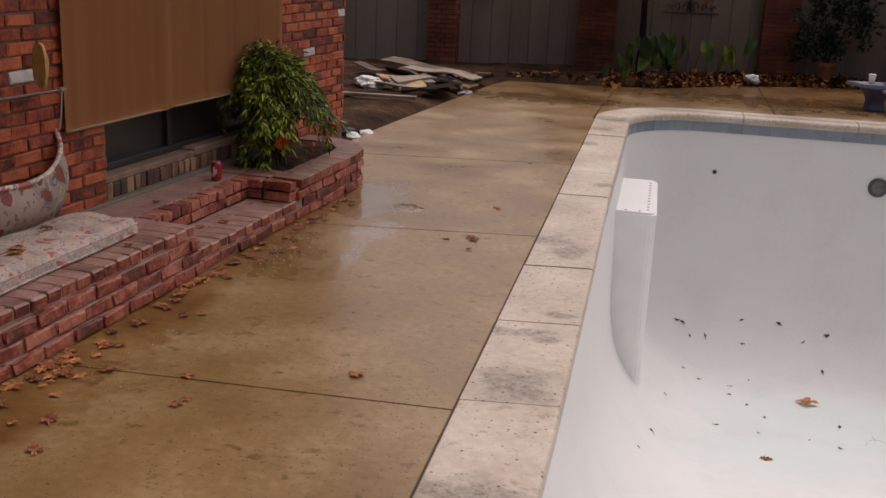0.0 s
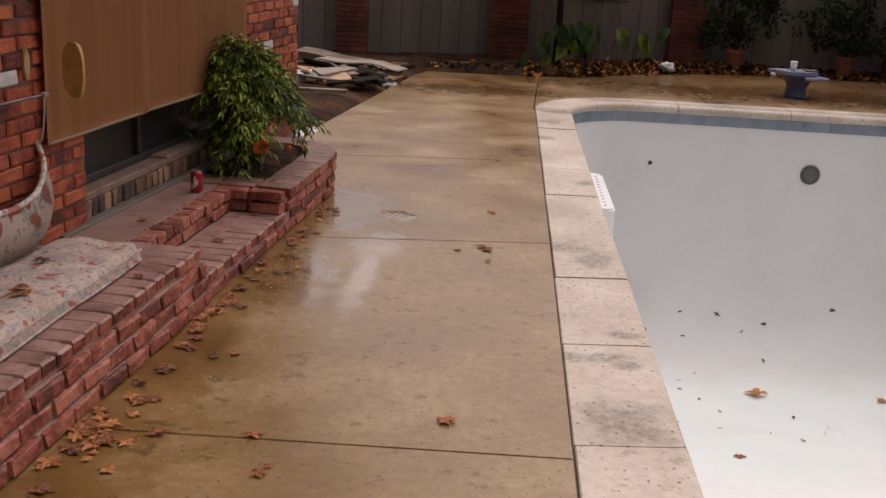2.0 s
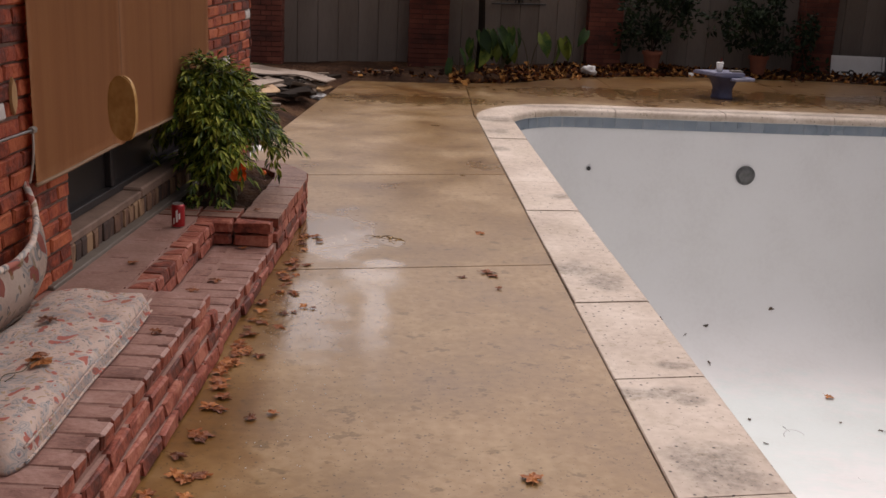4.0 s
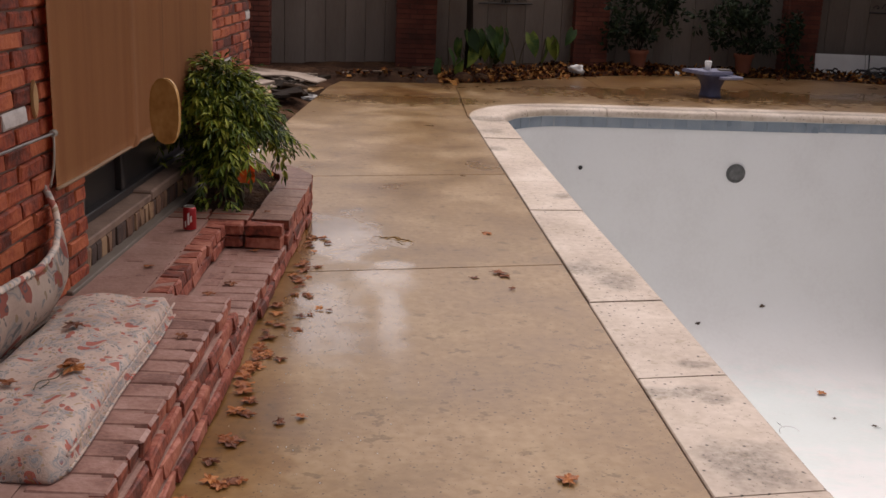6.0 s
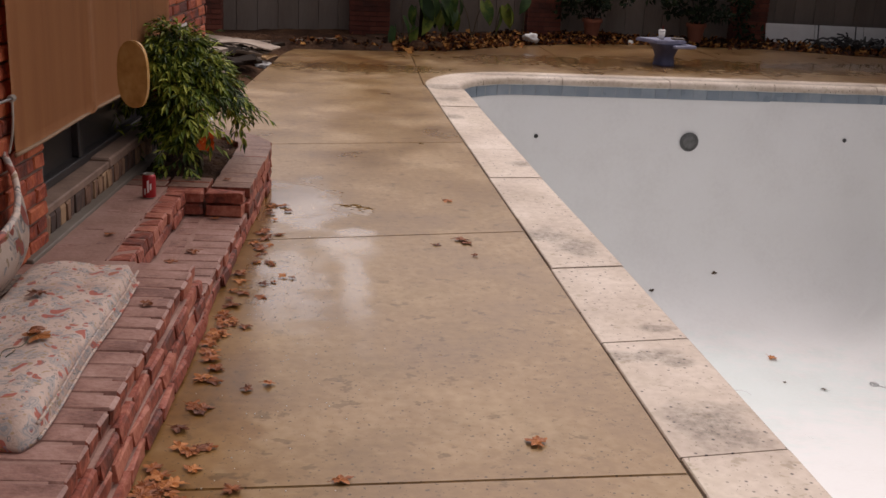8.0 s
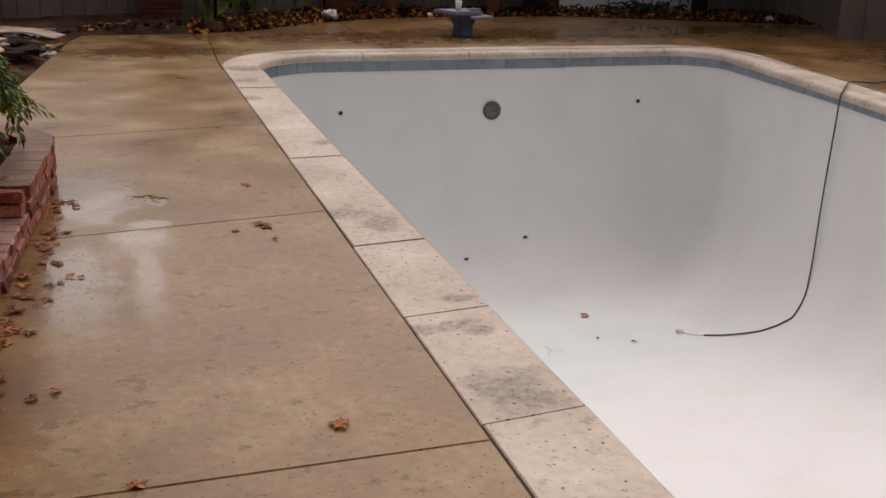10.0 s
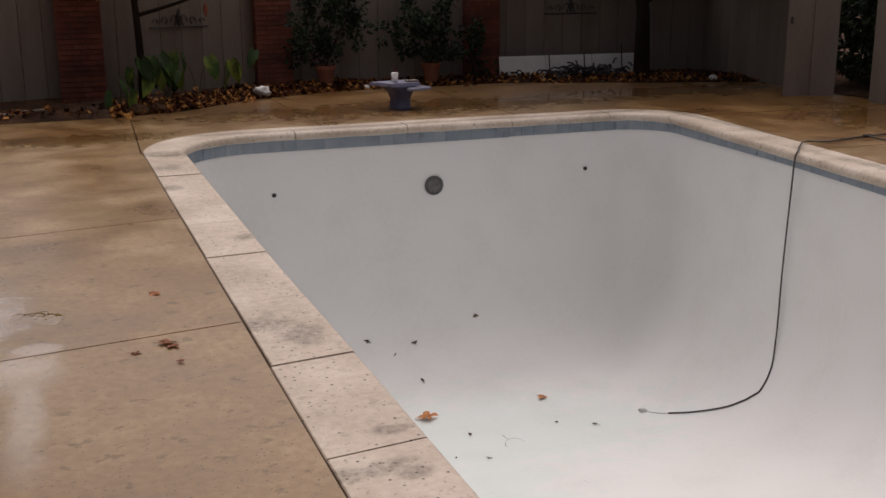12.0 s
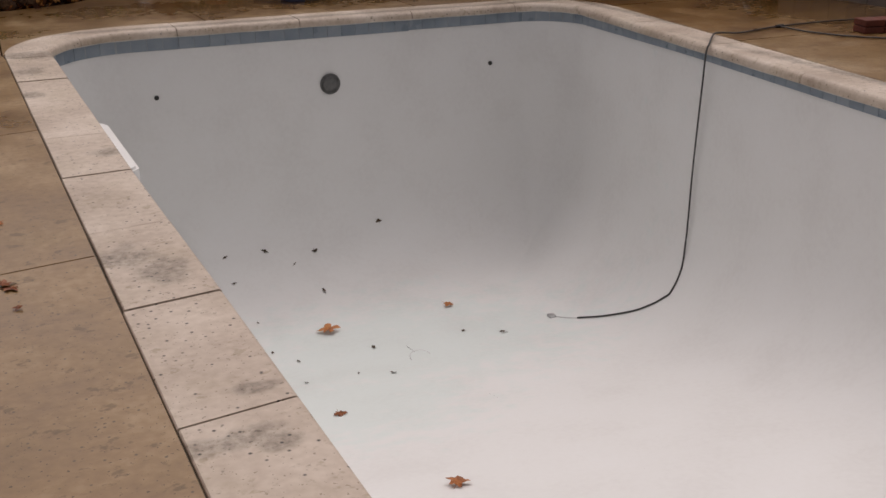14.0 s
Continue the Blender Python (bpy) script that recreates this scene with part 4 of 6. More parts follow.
for r in range(4):
    n = int(pl[-1] / (0.104 if r == 3 else 0.208))
    step = pl[-1] / n
    for k in range(n):
        s = (k + (0.5 if r % 2 == 0 else 0.999 if k < n - 1 else 0.7)) * step
        p, d = on_planter(min(s, pl[-1] - 0.01))
        nrm = Vector((d.y, -d.x))
        ang = math.atan2(d.y, d.x) - math.pi / 2
        c = p - nrm * (0.05 if r < 3 else 0.095)
        if r < 3:
            put_brick(planter, PF, c.x, c.y, 0.003 + 0.0635 * r + 0.029, ang, (step - 0.014) / 0.198, 0.009)
        else:
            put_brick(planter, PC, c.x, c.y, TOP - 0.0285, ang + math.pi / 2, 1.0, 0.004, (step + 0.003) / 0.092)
for r in range(2):
    for k in range(2):
        put_brick(planter, PF, -0.105 - 0.2 * k - 0.002, NOTCH1 - 0.035, STEP + 0.033 + 0.064 * r, math.pi / 2, 0.93, 0.003)
bm = bmesh.new()
ins = [p - Vector((on_planter(s)[1].y, -on_planter(s)[1].x)) * 0.016 for p, s in zip(PATH_P, pl)]
prism(bm, [(-0.9, NOTCH1 + 0.002)] + [(p.x, max(p.y, NOTCH1 + 0.002)) for p in ins] + [(-0.9, 3.9)], -0.05, TOP - 0.05)
part("core", bm, M_BEDM, planter, "dusty mortar core")
bm = bmesh.new()
ns = 70
g = [[bm.verts.new((u, v, TOP + 0.022 * noise.noise((u * 9, v * 9, 0)) + 0.016 * noise.noise((u * 31, v * 31, 4)) - 0.036 + 0.03 * math.exp(-((u + 0.5) / 0.2) ** 2))) for u in np.linspace(-0.86, -0.17, 40)] for v in np.linspace(NOTCH1 + 0.22, 3.78, ns)]
for r0, r1 in zip(g, g[1:]):
    for k in range(39):
        bm.faces.new((r0[k], r0[k + 1], r1[k + 1], r1[k]))
part("soil", bm, M_SOIL, planter, "dark planter soil", smooth=True)
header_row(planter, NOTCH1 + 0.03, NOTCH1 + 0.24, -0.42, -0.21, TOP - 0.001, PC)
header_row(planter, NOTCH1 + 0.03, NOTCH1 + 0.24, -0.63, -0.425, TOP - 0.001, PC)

# grey strip at the foot of the window wall
trim = part("trim", box_bm(-0.028, 0.035, 0.05, 2.2, TOP - 0.04, TOP + 0.018, 0.004), M_GREY)
trim.matrix_basis = HOUSE
tagged(trim, "grey painted strip along the window wall", "trim", kind="structure")

lay(wall_left, -1.35, 0.325, TOP, 1.75, pale=((-0.349, 1.026), (-0.9, 1.3)))
lay(wall_right, 2.40, CORNER, TOP - 0.066, 1.95, pale=((3.5, 1.15), (2.9, 0.9)))
y = 0.335
while y < 2.43:
    b = min(y + rng.choice((0.062, 0.066, 0.07)), 2.45)
    m = Matrix.Translation((-0.058 + rng.uniform(-0.004, 0.008), (y + b) / 2, TOP + 0.06)) @ Matrix.Rotation(rng.uniform(-0.03, 0.03), 4, "X") @ Matrix.Diagonal((1, (b - y - 0.009) / 0.15, 1.6, 1))
    piece("brick", rng.choice(VAR_TAN), m, wall_sill)
    y = b


# ---- fence with brick piers ----
def fence(p0, p1, height=1.52, label="grey painted board fence panel with vertical grooves", name="fence_panel"):
    a, b = Vector(p0), Vector(p1)
    d = b - a
    m = Matrix.Translation((a.x, a.y, 0)) @ Matrix.Rotation(math.atan2(d.y, d.x), 4, "Z")
    ob = empty(name, m, label, "fence", "fence panels")
    n = max(1, round(d.length / 0.3))
    w = d.length / n
    me = mesh_of("board", box_bm(-w / 2 + 0.003, w / 2 - 0.003, -0.012, 0.012, 0, height, 0.003), M_FENCE)
    for k in range(n):
        piece("board", me, Matrix.Translation(((k + 0.5) * w, 0, -0.04 + rng.uniform(-0.004, 0.004))), ob)
    part("backing", box_bm(0, d.length, 0.013, 0.03, -0.04, height - 0.04), M_FENCE, ob)
    part("cap_rail", box_bm(-0.01, d.length + 0.01, -0.03, 0.06, height - 0.035, height + 0.01, 0.004), M_FENCE, ob)
    return ob


def pier(x, y, w, depth=0.4, height=1.6, turn=0.0):
    ob = empty("brick_pier", pose(x, y, 0, 0, 0, turn), "old dark red brick fence pier", "pier", "fence piers")
    part("core", box_bm(-w / 2 + 0.012, w / 2 - 0.012, -depth / 2 + 0.012, depth / 2 - 0.012, -0.05, height - 0.06), M_PIERM, ob)
    bm = bmesh.new()
    rows = int(height / 0.067)
    for r in range(rows):
        z = -0.04 + r * 0.067
        n = 3 if r % 2 else 2
        cuts = np.linspace(-w / 2, w / 2, n + 1)
        for c0, c1 in zip(cuts, cuts[1:]):
            j = rng.uniform(-0.005, 0.005)
            box(bm, c0 + 0.005, c1 - 0.005, -depth / 2 + j, -depth / 2 + 0.09, z, z + 0.056, 0)
        cuts = np.linspace(-depth / 2 + 0.1, depth / 2, 3)
        for c0, c1 in zip(cuts, cuts[1:]):
            for sx in (-1, 1):
                j = rng.uniform(-0.004, 0.004)
                xa, xb = sorted((sx * (w / 2 + j), sx * (w / 2 - 0.08)))
                box(bm, xa, xb, c0 + 0.005, c1 - 0.005, z, z + 0.056, 0)
    tagged(part("bricks", bm, M_PIERB, ob), kind="stuff")
    part("cap", box_bm(-w / 2 - 0.02, w / 2 + 0.02, -depth / 2 - 0.02, depth / 2 + 0.02, height - 0.05, height + 0.02, 0.01), M_PIERB, ob)
    return ob


PIERS = [(-2.52, 11.75, 0.42), (-0.34, 12.3, 0.56), (2.31, 13.2, 0.52), (5.52, 13.15, 0.50)]
for x, y, w in PIERS:
    pier(x, y, w)
fence((-6.5, 11.2), (-2.62, 11.82))
fence((-2.42, 11.86), (-0.50, 12.40))
fence((-0.16, 12.42), (2.16, 13.27))
fence((2.46, 13.29), (5.38, 13.25))
fence((5.66, 13.22), (9.36, 12.84))
fence((9.33, 12.86), (9.02, 10.0))
gate = fence((8.30, 9.40), (8.92, 9.16), 1.62, "grey painted board gate standing open", "gate")
part("latch", box_bm(0.03, 0.06, -0.035, -0.013, 0.93, 1.02, 0.004), M_BLACK, gate, "black iron latch")
fence((8.85, 8.42), (8.6, 4.0), 1.62)
fence((8.6, 3.9), (8.4, -9), 1.62)


# ---- in the pool ----
POOL_TREE = BVHTree.FromPolygons([v.co for v in pool.data.vertices], [tuple(p.vertices) for p in pool.data.polygons])


def pool_z(x, y):
    """The height of the pool's floor under a point."""
    return POOL_TREE.ray_cast(Vector((x, y, -0.5)), Vector((0, 0, -1)))[0].z


bm = bmesh.new()
prof = [(0.34, 6.07), (0.66, 6.05)] + [(0.66 + 0.08 * math.sin(a), 6.13 - 0.08 * math.cos(a)) for a in (0.5, 1.1, 1.57)] + [(0.725, 7.5)] + [(0.645 + 0.08 * math.cos(a), 7.56 + 0.08 * math.sin(a)) for a in (0.0, 0.6, 1.2, 1.57)] + [(0.34, 7.64)]
prism(bm, prof, -2.75, -0.60, 0.02)
ledge = part("pool_ledge", bm, M_LEDGE)
tagged(ledge, "white plastered underwater bench block on the pool wall", "ledge", kind="structure")
hole_me = mesh_of("hole", lathe(bmesh.new(), [(0.013, -0.006), (0.013, 0.0015)], 10), M_BLACK)
for k in range(11):
    piece("hole", hole_me, Matrix.Translation((0.655, 6.2 + 0.125 * k, -0.6)), ledge)
for x in (0.45, 0.58):
    piece("hole", hole_me, Matrix.Translation((x, 6.13, -0.6)), ledge)

WALL_IN = FAR_Y - 0.365
niche = empty("pool_light", pose(3.15, WALL_IN - 0.006, -0.68, 90), "round dark underwater light in a chrome ring", "pool light")
niche_ring = part("ring", lathe(bmesh.new(), [(0.085, -0.02), (0.108, -0.012), (0.110, 0.004), (0.098, 0.010), (0.09, 0.002)], 32), M_NICHE, niche, "dull dark metal ring", smooth=True)
part("lens", lathe(bmesh.new(), [(0.094, -0.02), (0.093, 0.004), (0.06, 0.012), (0.02, 0.016)], 32), M_NICHE, niche_ring, "dark grey lens", smooth=True)
for x, z in ((1.36, -0.655), (5.03, -0.62)):
    jet = empty("return_jet", pose(x, WALL_IN - 0.004, z, 90), "small dark return jet in the white pool wall", "jet", "return jets")
    part("fitting", lathe(bmesh.new(), [(0.02, -0.02), (0.024, 0.002), (0.018, 0.006)], 16), M_BLACK, jet)

rng = random.Random(21)
SPECKS = [(1.18, 8.33), (1.11, 8.34), (1.27, 8.2), (1.44, 8.21), (1.84, 8.4), (2.26, 8.4), (1.86, 8.17), (2.53, 8.26), (2.79, 8.35), (3.57, 8.48), (1.21, 7.58), (1.37, 7.34), (1.70, 7.25), (1.68, 7.01), (1.91, 7.5), (1.01, 6.55), (1.84, 6.77), (2.0, 6.5), (1.89, 5.93), (1.5, 6.06), (0.76, 3.74), (0.87, 4.73), (2.35, 5.9), (2.60, 5.72), (2.71, 6.48), (2.72, 7.89), (3.62, 6.45), (3.92, 6.2)]
speck_me = [mesh_of("small_leaf", leaf_bm(s, random.Random(k), 3 + k % 2, 0.45), M_LEAFS) for k, s in enumerate((0.06, 0.072, 0.08, 0.052))]
for x, y in SPECKS:
    e = 0.05
    nrm = Vector((-(pool_z(x + e, y) - pool_z(x - e, y)) / (2 * e), -(pool_z(x, y + e) - pool_z(x, y - e)) / (2 * e), 1)).normalized()
    ob = new("small_leaf", rng.choice(speck_me))
    ob.matrix_basis = Matrix.Translation((x, y, pool_z(x, y) + 0.004)) @ nrm.to_track_quat("Z", "Y").to_matrix().to_4x4() @ Matrix.Rotation(rng.uniform(0, 6.3), 4, "Z") @ Matrix.Diagonal((1.15, rng.uniform(0.35, 0.7), 1, 1))
    tagged(ob, "small dark dead leaf on white pool plaster", "leaf", "specks in the pool")
for x, y, s, lab in ((2.45, 6.98, 0.22, "large yellow-brown leaf on the pool floor"), (3.75, 7.08, 0.13, "torn brown leaf on the pool floor"), (1.97, 3.16, 0.17, "brown lobed leaf on the pool floor"), (1.86, 5.0, 0.12, "curled brown leaf on the pool floor")):
    ob = part("leaf", leaf_bm(s, random.Random(int(x * 100)), 5, 0.35), M_LEAFD)
    ob.matrix_basis = Matrix.Translation((x, y, pool_z(x, y) + 0.005)) @ Matrix.Rotation(rng.uniform(0, 6.3), 4, "Z")
    tagged(ob, lab, "leaf", "leaves in the pool")
bm = bmesh.new()
tube(bm, [(2.98 + 0.10 * math.cos(a), 6.0 + 0.10 * math.sin(a), pool_z(2.98, 6.0) + 0.004 + 0.02 * math.sin(a)) for a in np.linspace(0.2, 5.6, 26)], 0.003, 6)
tagged(part("wire_ring", bm, M_ALU, smooth=True), "thin clear plastic ring on the pool floor", "ring")

hose = empty("hose", Matrix(), "dark grey hose hanging over the coping into the pool", "hose")
pts = [(8.2, 6.08, 0.014), (7.4, 6.15, 0.014), (6.81, 6.12, 0.014), (6.5, 6.05, 0.014), (6.18, 5.95, 0.02), (5.96, 5.99, 0.03), (5.72, 5.76, 0.035), (5.59, 5.62, 0.02), (5.545, 5.60, -0.06), (5.545, 5.615, -0.32), (5.545, 5.63, -0.585), (5.54, 5.65, -1.129), (5.51, 5.62, -1.56), (5.47, 5.58, -1.78), (5.36, 5.48, -2.06), (5.22, 5.42, -2.2), (5.16, 5.45, -2.26), (5.01, 5.62, pool_z(5.01, 5.62) + 0.012), (4.84, 5.9, pool_z(4.84, 5.9) + 0.012), (4.69, 6.14, pool_z(4.69, 6.14) + 0.012)]
pts = [p if p[0] > 5.5 else (p[0], p[1], max(p[2], pool_z(p[0], p[1]) + 0.012)) for p in map(tuple, smooth_path(pts, 8))]
hose_tube = part("tube", tube(bmesh.new(), pts, 0.0085, 8), M_HOSE, hose, smooth=True)
part("branch", tube(bmesh.new(), smooth_path([(6.81, 6.12, 0.014), (6.82, 5.75, 0.014), (7.0, 5.35, 0.014), (7.3, 5.1, 0.014), (7.9, 4.9, 0.014)], 8), 0.008, 8), M_HOSE, hose, smooth=True)
part("coupling", tube(bmesh.new(), [(6.85, 6.12, 0.016), (6.76, 6.115, 0.016)], 0.016, 10), M_BLACK, hose_tube, "black hose coupling")
part("wire", tube(bmesh.new(), smooth_path([(4.69, 6.14, pool_z(4.69, 6.14) + 0.01), (4.62, 6.24, pool_z(4.62, 6.24) + 0.008), (4.55, 6.35, pool_z(4.55, 6.35) + 0.01)], 4), 0.005, 6), M_ALU, hose, "bare metal end", smooth=True)
part("tip", box_bm(4.50, 4.57, 6.33, 6.40, pool_z(4.53, 6.36) - 0.004, pool_z(4.53, 6.36) + 0.028, 0.006), M_ALU, hose, "small metal end fitting")


# ---- on the terrace ----
def terr(u, v, z=0.0):
    return TERR @ Vector((u, v, z))


bm = bmesh.new()
nu, nv = 14, 34
U0, U1, V0, V1 = -0.62, -0.20, -0.40, 0.99


def cush_z(a, b):
    edge = (1 - abs(2 * a - 1) ** 6) * (1 - abs(2 * b - 1) ** 14)
    return 0.068 * max(edge, 0) ** 0.16 + 0.006 * math.sin(a * 9 + b * 5) + 0.007 * noise.noise((a * 4, b * 9, 0)) - 0.010 * math.exp(-((a - 0.66) / 0.03) ** 2)


topg, botg = [], []
for j in range(nv + 1):
    b = j / nv
    rt, rb = [], []
    for i in range(nu + 1):
        a = i / nu
        wob = 0.004 * math.sin(b * 11)
        pinch = 1 - 0.17 * max(0.0, (b - 0.93) / 0.07) ** 2 - 0.12 * max(0.0, (0.06 - b) / 0.06) ** 2
        u, v = (U0 + U1) / 2 + (U1 - U0) * (a - 0.5) * pinch + wob + 0.03 * (1 - b), V0 + (V1 - V0) * b
        rt.append(bm.verts.new((u, v, TOP + 0.012 + cush_z(a, b))))
        rb.append(bm.verts.new((u, v, TOP + 0.004)))
    topg.append(rt)
    botg.append(rb)
for j in range(nv):
    for i in range(nu):
        bm.faces.new((topg[j][i], topg[j][i + 1], topg[j + 1][i + 1], topg[j + 1][i]))
        bm.faces.new((botg[j][i], botg[j + 1][i], botg[j + 1][i + 1], botg[j][i + 1]))
for j in range(nv):
    bm.faces.new((topg[j][0], topg[j + 1][0], botg[j + 1][0], botg[j][0]))
    bm.faces.new((topg[j][nu], botg[j][nu], botg[j + 1][nu], topg[j + 1][nu]))
for i in range(nu):
    bm.faces.new((topg[0][i], botg[0][i], botg[0][i + 1], topg[0][i + 1]))
    bm.faces.new((topg[nv][i], topg[nv][i + 1], botg[nv][i + 1], botg[nv][i]))
cushion = empty("seat_cushion", TERR, "faded floral seat cushion lying on the brick terrace", "cushion")
cover = part("cover", bm, M_FLORAL, cushion, smooth=True)
for zz in (0.014, 0.06):
    loop_pts = [(U0 + 0.03 * (1 - b) + 0.004 * math.sin(b * 11) + (U1 - U0) + 0.002, V0 + (V1 - V0) * b, TOP + zz) for b in np.linspace(0.04, 0.95, 30)]
    part("piping", tube(bmesh.new(), loop_pts, 0.005, 6), M_FLORAL, cover, smooth=True)

twig = empty("twig", Matrix.Translation((-2.05, 0.11, TOP + 0.094)) @ Matrix.Rotation(radians(62), 4, "Z"), "dry curled twig lying on the floral cushion", "twig")
part("stalk", tube(bmesh.new(), smooth_path([(-0.09, 0, 0), (-0.05, 0.018, 0.006), (0.0, 0.0, 0.004), (0.05, 0.012, 0.01), (0.10, 0.03, 0.004)], 5), 0.0017, 6), M_STEM, twig, smooth=True)
part("fork", tube(bmesh.new(), smooth_path([(-0.02, 0.008, 0.005), (-0.05, -0.02, 0.012), (-0.085, -0.018, 0.004)], 4), 0.0014, 6), M_STEM, twig, smooth=True)
part("withered_leaf", leaf_bm(0.07, random.Random(3), 3, 0.6), M_LEAFD, twig, "withered brown leaf").matrix_basis = Matrix.Translation((0.10, 0.03, 0.004))

# sling of the same cloth hung from a rod on the wall
sling = empty("hanging_sling", HOUSE, "faded floral cloth sling hung by a rope from a rod", "sling")
SLING_PATH = smooth_path([(0.13, -1.55, 0), (0.14, -1.1, 0), (0.145, -0.7, 0), (0.135, -0.42, 0), (0.11, -0.25, 0), (0.065, -0.13, 0), (0.015, -0.085, 0)], 8)


def sling_point(k, a):
    """k along the mouth towards the pointed end, a from the rim down to the base."""
    p = SLING_PATH[k]
    q = SLING_PATH[min(k + 1, len(SLING_PATH) - 1)] - SLING_PATH[max(k - 1, 0)]
    out = Vector((q.y, -q.x, 0)).normalized()
    c = max(0.0, (k - 22) / (len(SLING_PATH) - 1 - 22))
    rim = 0.545 + 0.19 * c ** 1.7 + 0.06 * max(0.0, (20 - k) / 20)
    swell = 0.035 * math.sin(math.pi * min(1, a * 1.15)) - 0.075 * a ** 2.2 * (1 - 0.75 * c) - 0.012 * c * (1 - a)
    return p + out * (swell + 0.004 * noise.noise((k * 0.4, a * 5, 2))) + Vector((0, 0, rim + (0.266 - rim) * a))


bm = bmesh.new()
g = [[bm.verts.new(sling_point(k, a / 14)) for a in range(15)] for k in range(len(SLING_PATH))]
for r0, r1 in zip(g, g[1:]):
    for a in range(14):
        bm.faces.new((r0[a], r0[a + 1], r1[a + 1], r1[a]))
bmesh.ops.solidify(bm, geom=bm.faces, thickness=0.012)
sling_cloth = part("cloth", bm, M_SLING, sling, smooth=True)
part("rolled_edge", tube(bmesh.new(), [sling_point(k, 0.0) for k in range(len(SLING_PATH))], 0.013, 8), M_SLING, sling_cloth, smooth=True)
bm = bmesh.new()
g = [[bm.verts.new((x, y, 0.30 + 0.01 * math.sin(y * 9))) for x in (0.0, 0.05, 0.10)] for y in np.linspace(-1.5, -0.16, 12)]
for r0, r1 in zip(g, g[1:]):
    for a in range(2):
        bm.faces.new((r0[a], r0[a + 1], r1[a + 1], r1[a]))
bmesh.ops.solidify(bm, geom=bm.faces, thickness=0.01)
part("inner_cloth", bm, M_FLORAL, sling)
part("rod", tube(bmesh.new(), [(0.05, -1.6, 0.955), (0.05, -0.06, 0.937)], 0.0055, 10), M_ALU, sling, "dull metal rod", smooth=True)
sling_rope = part("rope", tube(bmesh.new(), smooth_path([(0.05, -0.09, 0.93), (0.052, -0.10, 0.86), (0.045, -0.10, 0.80), (0.03, -0.10, 0.735)], 6), 0.0045, 7), M_ROPE, sling, "frayed rope", smooth=True)
bm = bmesh.new()
for k in range(3):
    a0 = k * 0.01
    tube(bm, [(0.05 + 0.010 * math.cos(a), -0.08 - a0, 0.937 + 0.010 * math.sin(a)) for a in np.linspace(0, 6.28, 13)], 0.004, 6)
part("knot", bm, M_ROPE, sling_rope, "knotted rope")
for y in (-1.5, -0.6):
    part("bracket", tube(bmesh.new(), [(0.0, y, 0.944), (0.05, y, 0.944)], 0.008, 8), M_ALU, sling)
bm = bmesh.new()
prism(bm, [(0.022 * math.sin(math.pi * min(1, q / 8)) ** 0.7 * s, -0.07 + 0.14 * q / 8) for s, r in ((1, range(9)), (-1, range(7, 0, -1))) for q in r], -0.006, 0.006, 0.003)
bmesh.ops.transform(bm, matrix=Matrix.Translation((0.016, -0.16, 1.07)) @ Matrix.Rotation(radians(90), 4, "Y") @ Matrix.Rotation(radians(90), 4, "Z"), verts=bm.verts)
scrap = part("wood_splinter", bm, M_WOOD)
scrap.matrix_basis = HOUSE
tagged(scrap, "pale broken strip of wood fixed on the brick wall", "wood strip")

can = empty("drink_can", Matrix.Translation((-1.968, 2.235, TOP + 0.001)), "red and white aluminium drink can on the brick ledge", "can")
can_body = part("body", lathe(bmesh.new(), [(0.025, 0.0), (0.032, 0.008), (0.033, 0.012), (0.033, 0.108), (0.027, 0.119)], 24), M_RED, can, "red painted can body", smooth=True)
part("lid", lathe(bmesh.new(), [(0.027, 0.1185), (0.0275, 0.1225), (0.024, 0.121)], 24), M_ALU, can, "bare metal lid")
part("rim", lathe(bmesh.new(), [(0.0245, -0.0005), (0.031, 0.0065)], 24), M_ALU, can)
bm = bmesh.new()
for k, (z0, z1, a0, a1) in enumerate(((0.03, 0.09, -1.75, -1.45), (0.045, 0.075, -1.35, -1.1), (0.02, 0.05, -2.2, -1.95))):
    vs = []
    for a in np.linspace(a0, a1, 5):
        vs.append((bm.verts.new((0.0334 * math.cos(a), 0.0334 * math.sin(a), z0 + 0.02 * (a - a0))), bm.verts.new((0.0334 * math.cos(a), 0.0334 * math.sin(a), z1 + 0.02 * (a - a0)))))
    for p, q in zip(vs, vs[1:]):
        bm.faces.new((p[0], q[0], q[1], p[1]))
part("wave", bm, M_WHITE, can_body, "white wave shapes")

# wooden oval hung on a cord from the added eave
oval = empty("hanging_oval", Matrix.Translation((-1.66, -0.12, 1.21)) @ Matrix.Rotation(radians(-28), 4, "Z"), "flat oval wooden plaque hanging on a thin cord", "plaque")
bm = bmesh.new()
prism(bm, [(0.047 * math.copysign(abs(math.cos(a)) ** 0.8, math.cos(a)), 0.087 * math.copysign(abs(math.sin(a)) ** 0.8, math.sin(a))) for a in np.linspace(0, 2 * math.pi, 40, endpoint=False)], -0.005, 0.005, 0.003)
bmesh.ops.transform(bm, matrix=Matrix.Rotation(math.pi / 2, 4, "X"), verts=bm.verts)
part("board", bm, M_GOLD, oval, smooth=False)
part("cord", tube(bmesh.new(), [(0, 0, 0.085), (0, 0, 1.70)], 0.0004, 5), M_HEM, oval, "thin cord")

# ---- bush in the planter ----
bush = empty("bush", Matrix.Translation((-1.83, 3.02, TOP)), "leafy green bush with drooping narrow leaves", "bush")
rng = random.Random(5)
lv, lf_ = [], []


